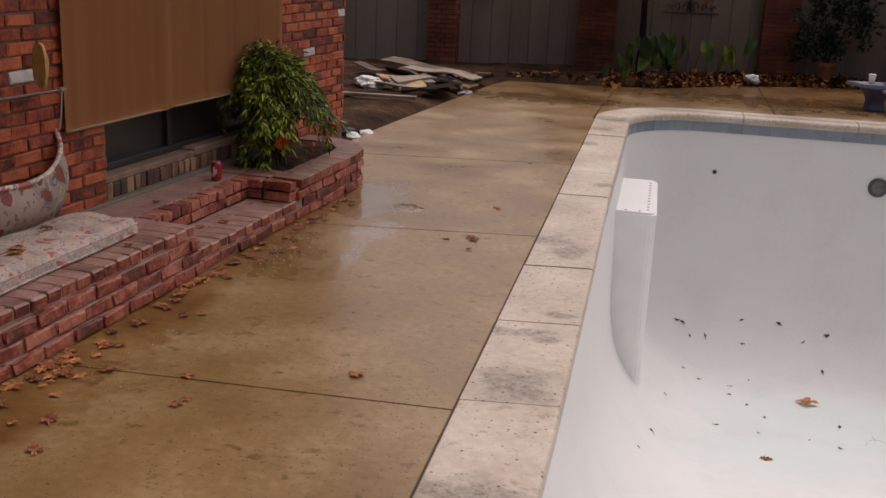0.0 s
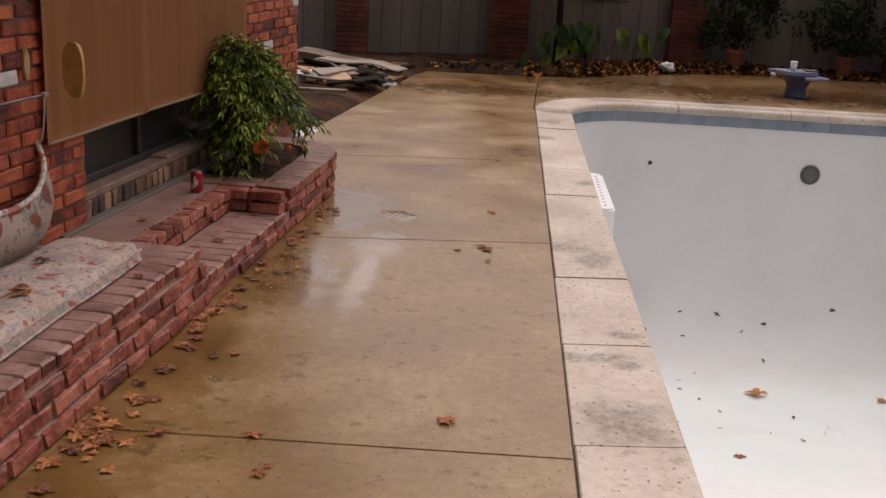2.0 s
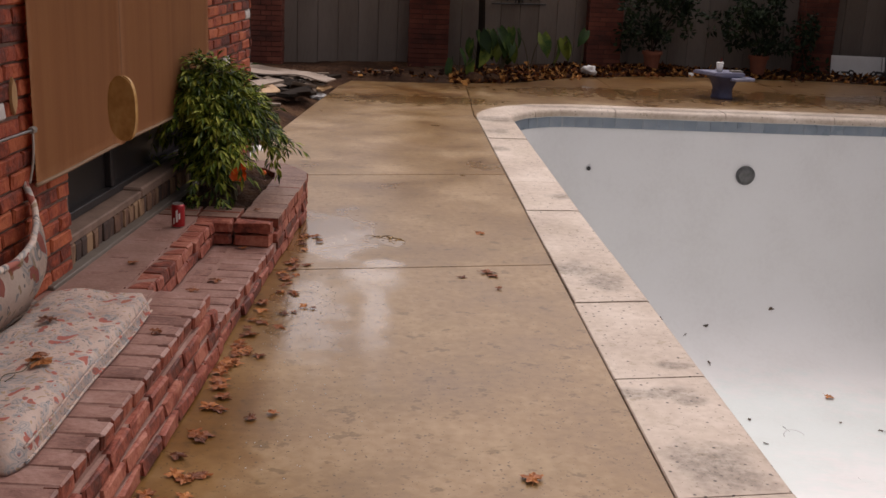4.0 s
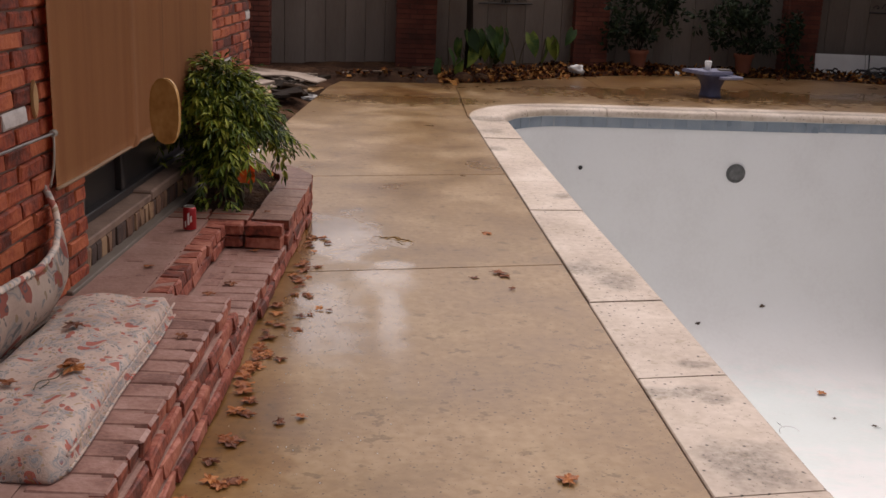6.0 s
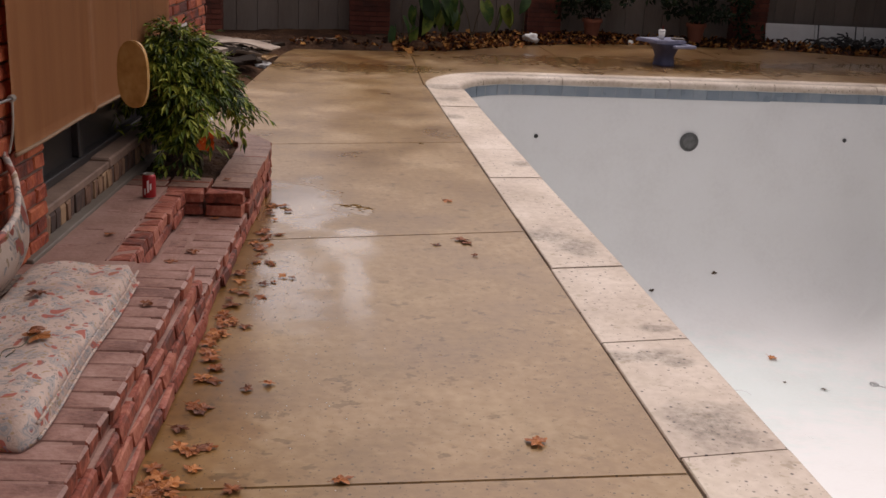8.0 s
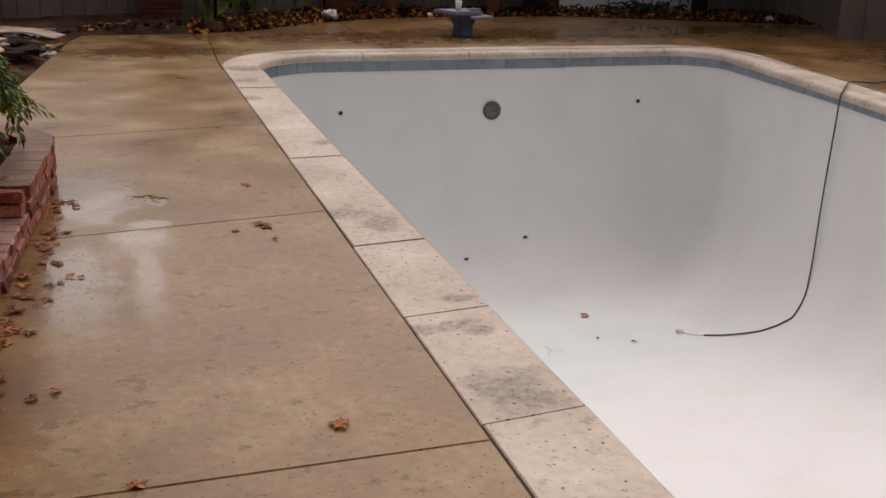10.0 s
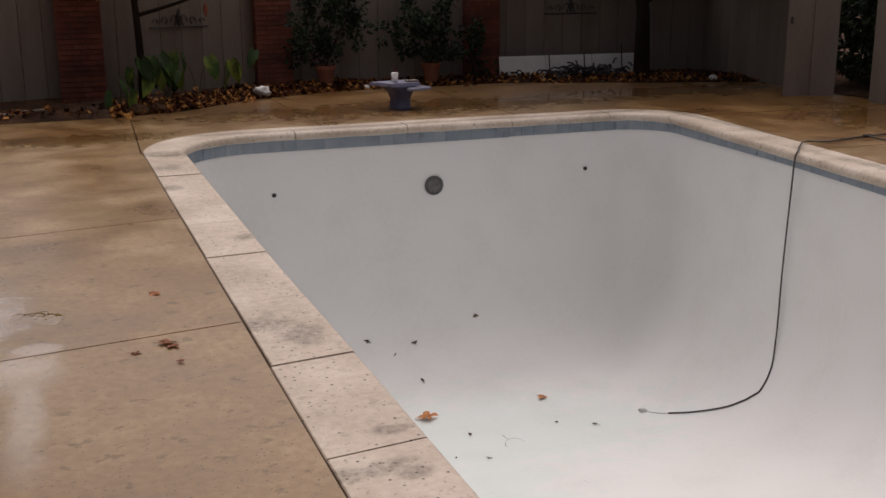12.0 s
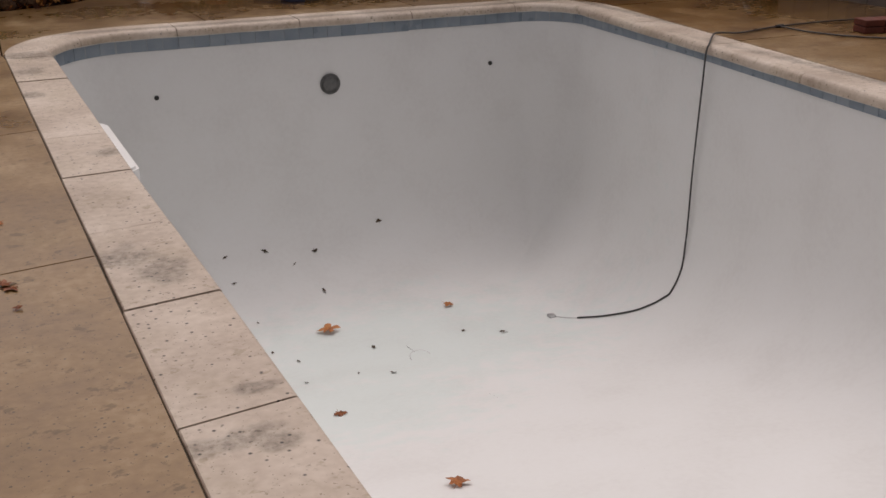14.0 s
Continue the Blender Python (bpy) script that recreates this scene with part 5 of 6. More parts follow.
def leaflet(p, d, ln, wd):
    """A narrow pointed leaflet, folded along its rib and bending down towards the tip."""
    d = d.normalized()
    side = d.cross(Vector((rng.uniform(-0.4, 0.4), rng.uniform(-0.4, 0.4), 1))).normalized()
    up = side.cross(d)
    i0 = len(lv)
    mid = p + d * ln * 0.5 + Vector((0, 0, -0.06 * ln))
    lv.extend([p, mid + side * wd / 2 + up * wd * 0.22, p + d * ln + Vector((0, 0, -0.16 * ln)), mid - side * wd / 2 + up * wd * 0.22, mid])
    lf_.extend([(i0, i0 + 1, i0 + 4), (i0 + 1, i0 + 2, i0 + 4), (i0 + 2, i0 + 3, i0 + 4), (i0 + 3, i0, i0 + 4)])


def spray(p, d, ln, leaves):
    """A thin shoot with leaflets in loose pairs along it, all hanging."""
    q, d = Vector(p), d.normalized()
    for k in range(leaves):
        q = q + d * ln / leaves
        d = (d + Vector((0, 0, -0.07))).normalized()
        for sgn in (-1, 1):
            out = d.cross(Vector((0, 0, 1)))
            if out.length < 0.05:
                out = Vector((1, 0, 0))
            way = d * 0.75 + out.normalized() * sgn * rng.uniform(0.35, 0.9) + Vector((rng.uniform(-0.2, 0.2), rng.uniform(-0.2, 0.2), rng.uniform(-0.75, 0.35)))
            leaflet(q, way, rng.uniform(0.04, 0.072), rng.uniform(0.013, 0.022))
    leaflet(q, d + Vector((0, 0, -0.3)), 0.065, 0.017)


# stems: heading, reach and height of each arching cane
for k in range(64):
    a = 2 * math.pi * (k * 0.381966) + rng.uniform(-0.2, 0.2)
    ring = rng.random()
    ca, sa = math.cos(a), math.sin(a)
    h = 0.68 - 0.28 * ring ** 1.5 + rng.uniform(-0.06, 0.06)
    reach = (0.05 + 0.31 * ring) * (0.94 if ca > 0 else 0.85)
    out = Vector((ca * reach, sa * reach * 0.95, 0))
    low = ca < 0.1 and rng.random() < 0.35
    if low:
        h *= 0.5
    lean = Vector((-0.15 * h, 0, 0))
    base = Vector((rng.uniform(-0.05, 0.05), rng.uniform(-0.05, 0.05), -0.03))
    path = smooth_path([base, out * 0.25 + lean * 0.4 + Vector((0, 0, h * 0.55)), out * 0.75 + lean + Vector((0, 0, h)), out * 1.2 + lean + Vector((0, 0, h - 0.05 - 0.15 * ring))], 5)
    part("stem", tube(bmesh.new(), path, [0.0065 - 0.0003 * q for q in range(len(path))], 6), M_STEM, bush)
    for q in range(3 if low else 6 if ca > 0.2 else 5, len(path)):
        for w in range(rng.choice((1, 2, 2))):
            turn = rng.uniform(0, 6.28)
            tip = (path[q] - path[q - 1]).normalized()
            spray(path[q], Vector((math.cos(turn), math.sin(turn), 0.15)) * 0.8 + tip * 0.6 + out.normalized() * 0.5, rng.uniform(0.06, 0.13), rng.randint(3, 5))
me = bpy.data.meshes.new("crown")
me.from_pydata([tuple(v) for v in lv], [], lf_)
me.materials.append(M_BUSH)
new("crown", me).parent = bush
flower = empty("flower", Matrix.Translation((-1.735, 2.79, 0.425)) @ Matrix.Diagonal((0.8, 0.8, 0.8, 1)), "bright orange flower among the bush leaves", "flower")
bm = bmesh.new()
for k in range(13):
    a = k * 2.4
    r = 0.014 + 0.003 * k
    n0 = Vector((math.cos(a), -0.4 - 0.3 * math.sin(k), math.sin(a))).normalized()
    side = n0.cross(Vector((0, 1, 0))).normalized()
    base = n0 * 0.008
    pts = [base, base + n0 * r * 0.6 + side * r * 0.75, base + n0 * r * 1.25 + side * r * 0.45, base + n0 * r * 1.35 - side * r * 0.35, base + n0 * r * 0.6 - side * r * 0.75]
    bm.faces.new([bm.verts.new(v + Vector((0, 0.006 * math.sin(5 * k + q), 0))) for q, v in enumerate(pts)])
part("petals", bm, M_ORANGE, flower)
part("stalk", tube(bmesh.new(), [(0, 0.01, 0), (0.005, 0.03, -0.08), (0, 0.03, -0.15)], 0.003, 6), M_STEM, flower)
bud = part("flower_bud", lathe(bmesh.new(), [(0.002, -0.012), (0.014, -0.006), (0.016, 0.004), (0.008, 0.014)], 10), M_ORANGE)
bud.matrix_basis = Matrix.Translation((-1.64, 3.12, 0.36))
tagged(bud, "small orange flower bud in the bush", "flower")

# ---- fallen leaves ----
rng = random.Random(8)
dry_me = [mesh_of("leaf", leaf_bm(z, random.Random(40 + k), 5, 0.10 + 0.10 * (k % 3)), M_LEAFD) for k, z in enumerate((0.068, 0.084, 0.06, 0.10, 0.076, 0.05))]
# single leaves out on the concrete
spots = [(-0.45, 0.12, 3), (-0.39, 2.42, 3), (-0.36, 2.37, 1), (-0.53, 2.33, 0), (-0.35, 2.15, 5), (-0.36, 3.24, 1), (-1.41, 0.56, 4), (-1.1, -0.1, 1), (-1.42, -0.15, 3), (-1.02, -0.36, 1), (-1.39, -0.62, 3), (-1.0, -0.31, 5), (-1.31, 1.8, 2), (-1.27, 1.78, 5), (-1.4, 1.69, 0), (-1.35, 1.72, 5), (-1.34, 0.6, 2), (-1.3, -0.85, 1)]
# drifts against the foot of the bricks: centre, spread, how many
for x, y, sx, sy, n in ((-1.62, -0.16, 0.07, 0.11, 26), (-1.66, -0.5, 0.05, 0.2, 8), (-1.55, 0.10, 0.03, 0.04, 3), (-1.56, 0.40, 0.04, 0.03, 4), (-1.59, 0.62, 0.03, 0.03, 3), (-1.56, 1.03, 0.05, 0.09, 17), (-1.53, 1.32, 0.04, 0.09, 10), (-1.50, 1.68, 0.05, 0.07, 7), (-1.46, 2.1, 0.05, 0.1, 8), (-1.43, 2.4, 0.05, 0.1, 9), (-1.40, 2.95, 0.04, 0.16, 9), (-1.55, 0.3, 0.06, 0.6, 8)):
    for q in range(n):
        px, py = rng.gauss(x, sx), rng.gauss(y, sy)
        spots.append((max(px, front_x(py) + 0.05), py, rng.randrange(6)))
for x, y, k in spots:
    ob = new("leaf", dry_me[k])
    ob.matrix_basis = Matrix.Translation((x, y, 0.001 + 0.004 * rng.random())) @ Matrix.Rotation(rng.uniform(0, 6.3), 4, "Z") @ Matrix.Diagonal((rng.uniform(0.6, 1.0), rng.uniform(0.85, 1.1), 1, 1)) @ Matrix.Rotation(rng.uniform(-0.08, 0.08), 4, "X") @ Matrix.Rotation(rng.uniform(-0.08, 0.08), 4, "Y")
    tagged(ob, "dry brown fallen leaf on the wet concrete", "leaf", "fallen leaves on the deck")
for u, v, z, k in ((-0.47, 1.55, TOP, 2), (-0.33, 0.18, TOP + 0.085, 3), (-0.45, 0.55, TOP + 0.088, 1), (-0.12, 0.72, TOP, 2), (-0.15, 1.75, STEP, 1), (-0.22, 1.6, STEP, 0), (-0.55, 1.12, TOP, 4), (-0.48, 0.05, TOP + 0.085, 0), (-0.13, 2.62, TOP, 5), (-0.14, 2.3, STEP, 2)):
    p = terr(u, v, z)
    ob = new("leaf", dry_me[k])
    ob.matrix_basis = Matrix.Translation((p.x, p.y, p.z + 0.004)) @ Matrix.Rotation(rng.uniform(0, 6.3), 4, "Z")
    tagged(ob, "dry brown leaf on the brick terrace", "leaf", "leaves on the terrace")

# pale grit, with the sparkle of water drops painted in as white flecks
bm = bmesh.new()
rng = random.Random(64)
for k in range(280):
    x, y = rng.gauss(-1.28, 0.15), rng.choice([rng.uniform(-0.3, 2.5), rng.gauss(1.7, 0.35)])
    if x < front_x(y) + 0.04:
        continue
    q = rng.uniform(0.0009, 0.0024)
    box(bm, x - q, x + q * rng.uniform(0.5, 1.5), y - q, y + q, 0.0005, q * 1.2)
tagged(part("crumbs", bm, M_BEAD_GLINT), "pale grit and painted white glints of water drops on the concrete", "grit", kind="stuff")

# shallow puddle ruffled by drips
bm = bmesh.new()
na, nr = 64, 22
rows = []
for r in range(nr + 1):
    row = []
    for q in range(na):
        a = 2 * math.pi * q / na
        f = r / nr * (1 + 0.35 * noise.noise((math.cos(a) * 1.6, math.sin(a) * 1.6, 3)))
        x, y = 0.15 * f * math.cos(a), 0.12 * f * math.sin(a) - 0.35 * 0.15 * f * math.cos(a)
        chop = 0.0018 * noise.noise((x * 40, y * 26, 0)) + 0.0008 * noise.noise((x * 90, y * 60, 4))
        row.append(bm.verts.new((x, y, 0.0028 - 0.0062 * (r / nr) ** 2 + chop)))
    rows.append(row)
for r0, r1 in zip(rows, rows[1:]):
    for q in range(na):
        bm.faces.new((r0[q], r0[(q + 1) % na], r1[(q + 1) % na], r1[q]))
bmesh.ops.remove_doubles(bm, verts=rows[0], dist=0.001)
puddle = part("puddle", bm, M_WATER, smooth=True)
puddle.matrix_basis = Matrix.Translation((-0.93, 3.03, 0.0015))
tagged(puddle, "shallow rain puddle ruffled by drips on the concrete", "puddle")

# ---- diving board stand ----
stand = empty("diving_stand", pose(3.24, 10.12, 0, 0, 0, 14), "faded blue fibreglass diving board stand", "diving stand")
bm = bmesh.new()
ring = []
for z, w, d, o in ((0.0, 0.13, 0.15, 0.0), (0.03, 0.12, 0.14, 0.0), (0.12, 0.115, 0.13, 0.0), (0.2, 0.15, 0.16, 0.0), (0.27, 0.21, 0.2, -0.02), (0.285, 0.215, 0.205, -0.02)):
    pts = []
    for k in range(16):
        a = 2 * math.pi * k / 16
        c, s = math.cos(a), math.sin(a)
        pts.append(bm.verts.new((o + 0.82 * w * math.copysign(abs(c) ** 0.6, c), d * math.copysign(abs(s) ** 0.6, s), z)))
    ring.append(pts)
for r0, r1 in zip(ring, ring[1:]):
    for k in range(16):
        bm.faces.new((r0[k], r0[(k + 1) % 16], r1[(k + 1) % 16], r1[k]))
bm.faces.new(ring[0][::-1])
bm.faces.new(ring[-1])
part("pedestal", bm, M_BLUE, stand, smooth=True)
bm = bmesh.new()
prism(bm, [(-0.30, 0.22), (-0.22, -0.16), (0.17, -0.20), (0.24, 0.2)], 0.286, 0.325, 0.01)
top_plate = part("top_plate", bm, M_BLUEP, stand, "pale worn top plate")
part("lower_step", box_bm(-0.02, 0.29, -0.26, -0.06, 0.23, 0.27, 0.01), M_BLUEP, stand)
part("bolt", tube(bmesh.new(), [(-0.06, 0.1, 0.32), (-0.06, 0.1, 0.345)], 0.012, 8), M_ALU, top_plate)
cup = empty("paper_cup", Matrix.Translation((3.165, 10.08, 0.326)), "white paper cup with lid on the diving stand", "cup")
part("body", lathe(bmesh.new(), [(0.032, 0), (0.043, 0.10)], 20), M_WHITE, cup, smooth=True)
cup_lid = part("lid", lathe(bmesh.new(), [(0.046, 0.1), (0.046, 0.108), (0.036, 0.116)], 20), M_WHITE, cup)
part("straw", tube(bmesh.new(), [(0.005, 0, 0.11), (0.012, 0, 0.165)], 0.004, 6), M_RED, cup_lid, "red straw")
scrap = part("folded_cloth", box_bm(3.30, 3.46, 10.03, 10.15, 0.327, 0.345, 0.008, 2), M_GREY)
tagged(scrap, "small grey folded cloth on the diving stand", "cloth")


# ---- planting along the fence ----
def ear_leaf(size):
    """A broad arrow-shaped leaf on a bent stalk."""
    bm = bmesh.new()
    n = 9
    left, mid, right = [], [], []
    for k in range(n):
        t = k / (n - 1)
        w = size * 0.30 * math.sin(math.pi * min(1, (t * 0.93 + 0.12))) ** 0.7 * (1 - 0.25 * t)
        z = -size * t
        y = -0.25 * size * math.sin(t * 2.2)
        mid.append(bm.verts.new((0, y + 0.03 * size, z)))
        left.append(bm.verts.new((-w, y - 0.02 * size, z + 0.12 * size * (1 - t))))
        right.append(bm.verts.new((w, y - 0.02 * size, z + 0.12 * size * (1 - t))))
    for k in range(n - 1):
        bm.faces.new((left[k], left[k + 1], mid[k + 1], mid[k]))
        bm.faces.new((mid[k], mid[k + 1], right[k + 1], right[k]))
    return bm


rng = random.Random(31)
CLUMPS = [(0.05, 11.2, 0.36, 3), (0.34, 11.6, 0.62, 11), (0.66, 11.7, 0.64, 11), (1.08, 12.0, 0.76, 2), (1.42, 12.1, 0.66, 3), (1.85, 12.3, 0.62, 1)]
for x, y, h, n in CLUMPS:
    plant = empty("elephant_ear_plant", Matrix.Translation((x, y, bed_z(x, y) - 0.02)), "broad-leaved green plant growing against the fence", "plant", "broad-leaved plants")
    for k in range(n):
        a = rng.uniform(-3.3, 0.2)
        hh = h * rng.uniform(0.6, 1.0)
        r = rng.uniform(0.03, 0.26)
        tip = Vector((r * math.cos(a), r * math.sin(a) * 0.7, hh))
        stalk = part("stalk", tube(bmesh.new(), smooth_path([(0, 0, 0), (tip.x * 0.4, tip.y * 0.4, hh * 0.6), tip], 3), 0.007, 6), M_STEM, plant)
        lf = part("leaf", ear_leaf(rng.uniform(0.24, 0.36)), M_EAR, stalk, smooth=True)
        lf.matrix_basis = Matrix.Translation(tip) @ Matrix.Rotation(rng.uniform(-1.3, 1.3), 4, "Z") @ Matrix.Rotation(rng.uniform(-0.5, 0.5), 4, "Y") @ Matrix.Rotation(rng.uniform(-0.3, 0.8), 4, "X")


def potted(x, y, blobs, seed, count, pot_h=0.30):
    z = bed_z(x, y) - 0.03
    pot = empty("potted_shrub", Matrix.Translation((x, y, z)), "dark green shrub in a terracotta pot by the fence", "potted shrub", "potted shrubs")
    part("pot", lathe(bmesh.new(), [(0.09, 0), (0.13, pot_h - 0.05), (0.15, pot_h - 0.05), (0.15, pot_h), (0.13, pot_h), (0.125, pot_h - 0.03)], 20), M_TERRA, pot, "terracotta pot", smooth=False)
    rg = random.Random(seed)
    for b in blobs:
        part("stem", tube(bmesh.new(), smooth_path([(rg.uniform(-0.03, 0.03), 0, pot_h - 0.04), (b[0] * 0.4, b[1] * 0.4, pot_h + (b[2] - pot_h) * 0.5), b[:3]], 3), 0.008, 6), M_BARK, pot)
    ragged = [(b[0] + rg.uniform(-1.1, 1.1) * b[3], b[1] + rg.uniform(-1, 1) * b[4], b[2] + rg.uniform(-1.1, 1.1) * b[5], b[3] * 0.3, b[4] * 0.35, b[5] * 0.35) for b in blobs for q in range(9)]
    leaf_cloud("crown", ragged, count, 0.10, 0.05, M_SHRUB, pot, seed, 0.3)


potted(2.98, 12.75, [(-0.1, 0, 0.95, 0.35, 0.25, 0.3), (0.25, 0, 0.75, 0.3, 0.22, 0.25), (-0.3, 0, 0.55, 0.25, 0.2, 0.2), (0.2, 0.05, 1.25, 0.28, 0.2, 0.2), (0.45, 0, 1.1, 0.2, 0.15, 0.3), (0.0, 0, 0.5, 0.3, 0.2, 0.14)], 51, 1500)
potted(4.56, 12.7, [(-0.2, 0, 0.85, 0.3, 0.25, 0.28), (0.1, 0, 1.0, 0.28, 0.22, 0.22), (-0.6, 0, 0.75, 0.22, 0.18, 0.10), (0.05, 0, 0.6, 0.4, 0.25, 0.24), (0.55, 0.05, 0.6, 0.18, 0.15, 0.35), (0.85, 0.1, 0.45, 0.15, 0.12, 0.3)], 52, 1500)


def tree(name, base, trunk, limbs, crown, count, leaf_mat, label, seed, leaf=(0.10, 0.08), r0=0.055):
    ob = empty(name, Matrix.Translation(base), label, "tree", "trees by the fence")
    bm = bmesh.new()
    path = smooth_path(trunk, 5)
    tube(bm, path, [r0 * (1 - 0.55 * k / len(path)) for k in range(len(path))], 10)
    stem = part("trunk", bm, M_BARK, ob, smooth=True)
    for l in limbs:
        path = smooth_path(l, 5)
        part("limb", tube(bmesh.new(), path, [r0 * 0.5 * (1 - 0.7 * k / len(path)) for k in range(len(path))], 8), M_BARK, stem, smooth=True)
    leaf_cloud("crown", crown, count, leaf[0], leaf[1], leaf_mat, ob, seed, 0.4)
    return ob


tree("autumn_tree", (0.33, 11.55, 0), [(0, 0, -0.05), (0.01, 0, 0.6), (-0.01, 0, 1.2), (-0.05, 0.02, 1.8), (-0.1, 0, 2.7)],
     [[(0.0, 0, 1.12), (0.35, -0.05, 1.22), (0.7, -0.1, 1.34), (1.3, -0.2, 1.62), (1.9, -0.3, 2.0)], [(0, 0, 1.3), (0.12, 0, 1.55), (0.2, 0.05, 2.2)], [(-0.03, 0, 1.55), (-0.5, -0.15, 1.8), (-1.2, -0.3, 2.1)]],
     [(-0.55, -0.25, 1.60, 0.65, 0.4, 0.20), (-0.95, -0.2, 1.54, 0.35, 0.35, 0.15), (-0.1, -0.25, 1.70, 0.5, 0.4, 0.16), (0.9, -0.25, 1.78, 0.6, 0.4, 0.16), (1.5, -0.35, 1.70, 0.4, 0.35, 0.14), (-0.3, -0.2, 1.95, 0.9, 0.6, 0.3), (0.9, 0.2, 2.15, 0.9, 0.6, 0.3)], 6500, M_YLEAF, "slender tree with yellow autumn leaves by the fence", 61)
# dark tree's crown is unseen, spread wide and dense to shade fence and deck
tree("dark_tree", (7.72, 12.05, 0), [(0, 0, -0.05), (0.0, 0, 0.6), (-0.03, 0, 1.15), (-0.2, 0, 1.5), (-0.5, 0, 2.3)],
     [[(-0.02, 0, 1.1), (0.2, 0, 1.35), (0.5, -0.05, 1.7), (0.9, -0.1, 2.4)], [(0.05, 0, 1.2), (0.6, 0, 1.42), (1.1, 0, 1.48), (1.5, 0, 1.7)], [(-0.1, 0, 1.35), (-0.6, 0, 1.75), (-1.4, -0.1, 2.0)]],
     [(-1.2, -0.2, 2.2, 1.1, 0.8, 0.42), (0.3, -0.2, 2.4, 1.2, 0.9, 0.5), (1.4, -0.1, 2.2, 0.9, 0.7, 0.45), (-2.2, -0.2, 2.3, 0.7, 0.6, 0.35), (0, 0, 3.0, 1.6, 1.1, 0.7), (-0.4, -1.0, 2.7, 2.0, 1.2, 0.5), (1.2, -1.6, 2.8, 1.3, 1.4, 0.5), (-2.6, -0.4, 2.9, 1.2, 1.2, 0.5), (1.0, 0.6, 2.6, 1.4, 0.7, 0.5)], 14000, M_SHRUB, "dark-barked tree with a forked trunk by the fence", 62, (0.17, 0.12), 0.13)

# ornaments, leaning board, bits along the fence
for x, y, z, tint, turn in ((0.98, 12.84, 1.0, M_BLACK, 21), (7.0, 13.06, 1.05, M_BLACK, -5), (-2.0, 11.94, 1.1, M_TERRA, 16)):
    orn = empty("wall_ornament", pose(x, y - 0.03, z, 0, 0, turn), "wrought scroll ornament fixed on the fence boards", "ornament", "fence ornaments")
    s = 0.55 if x > -1 else 0.35
    part("bar", tube(bmesh.new(), [(-0.8 * s, 0, -0.09), (0.8 * s, 0, -0.09)], 0.011, 6), tint, orn)
    for sx in (-1, 1):
        for q in range(3):
            cx0 = sx * (0.12 + 0.24 * q) * s
            part("scroll", tube(bmesh.new(), [(cx0 + sx * (0.11 - 0.012 * k) * s * math.cos(k * 0.55), 0, -0.02 + (0.2 - 0.05 * q - 0.012 * k) * s * math.sin(k * 0.55)) for k in range(12)], 0.007, 6), tint, orn)
    part("finial", lathe(bmesh.new(), [(0.004, -0.1), (0.03, 0.0), (0.035, 0.06), (0.004, 0.16)], 10), tint, orn)
drop = empty("hanging_ornament", Matrix.Translation((1.15, 11.42, 1.18)), "small red-brown ornament hanging from the tree limb", "ornament")
part("body", lathe(bmesh.new(), [(0.004, -0.09), (0.03, -0.03), (0.034, 0.03), (0.004, 0.1)], 10), M_TERRA, drop, smooth=True)
part("cord", tube(bmesh.new(), [(0, 0, 0.09), (-0.02, 0.0, 0.22)], 0.003, 5), M_ROPE, drop)
board = empty("leaning_board", Matrix.Translation((5.72, 12.86, 0.02)) @ Matrix.Rotation(radians(-4), 4, "Z") @ Matrix.Rotation(radians(-12), 4, "X"), "long white painted boards leaning against the fence", "board")
for k in range(3):
    part("panel", box_bm(0.02 + 0.77 * k, 0.78 + 0.77 * k, 0, 0.02, 0.0, 0.33, 0.004), M_WHITE, board)
for x in (6.5, 7.1, 7.75):
    stake = part("stake", tube(bmesh.new(), [(x, 12.68, 0), (x - 0.02, 12.7, 0.36 if x != 7.75 else 0.5)], 0.010, 6), M_BLACK)
    tagged(stake, "thin dark stake standing in the bed", "stake", "garden stakes")
bm = bmesh.new()
rng = random.Random(77)
for k in range(150):
    p = Vector((7.0 + rng.gauss(0, 0.45), 12.5 + rng.gauss(0, 0.08), 0.04 + abs(rng.gauss(0, 0.07))))
    d = Vector((rng.uniform(-1, 1), rng.uniform(-0.5, 0.5), rng.uniform(-0.3, 0.5))) * 0.18
    tube(bm, [p, p + d * 0.5 + Vector((0, 0, 0.03)), p + d], 0.014, 5)
tagged(part("brush_heap", bm, M_BLACK), "heap of dark cut twigs in front of the white boards", "brush heap", kind="stuff")
bm = bmesh.new()
bmesh.ops.create_icosphere(bm, subdivisions=3, radius=0.105)
for v in bm.verts:
    v.co *= 1 + 0.6 * noise.noise(v.co * 14) + 0.35 * noise.noise(v.co * 34)
    v.co.z *= 0.6
bag = part("plastic_bag", bm, M_WHITE, smooth=True)
bag.matrix_basis = Matrix.Translation((1.92, 11.95, 0.09))
tagged(bag, "crumpled white plastic bag at the bed's edge", "bag")
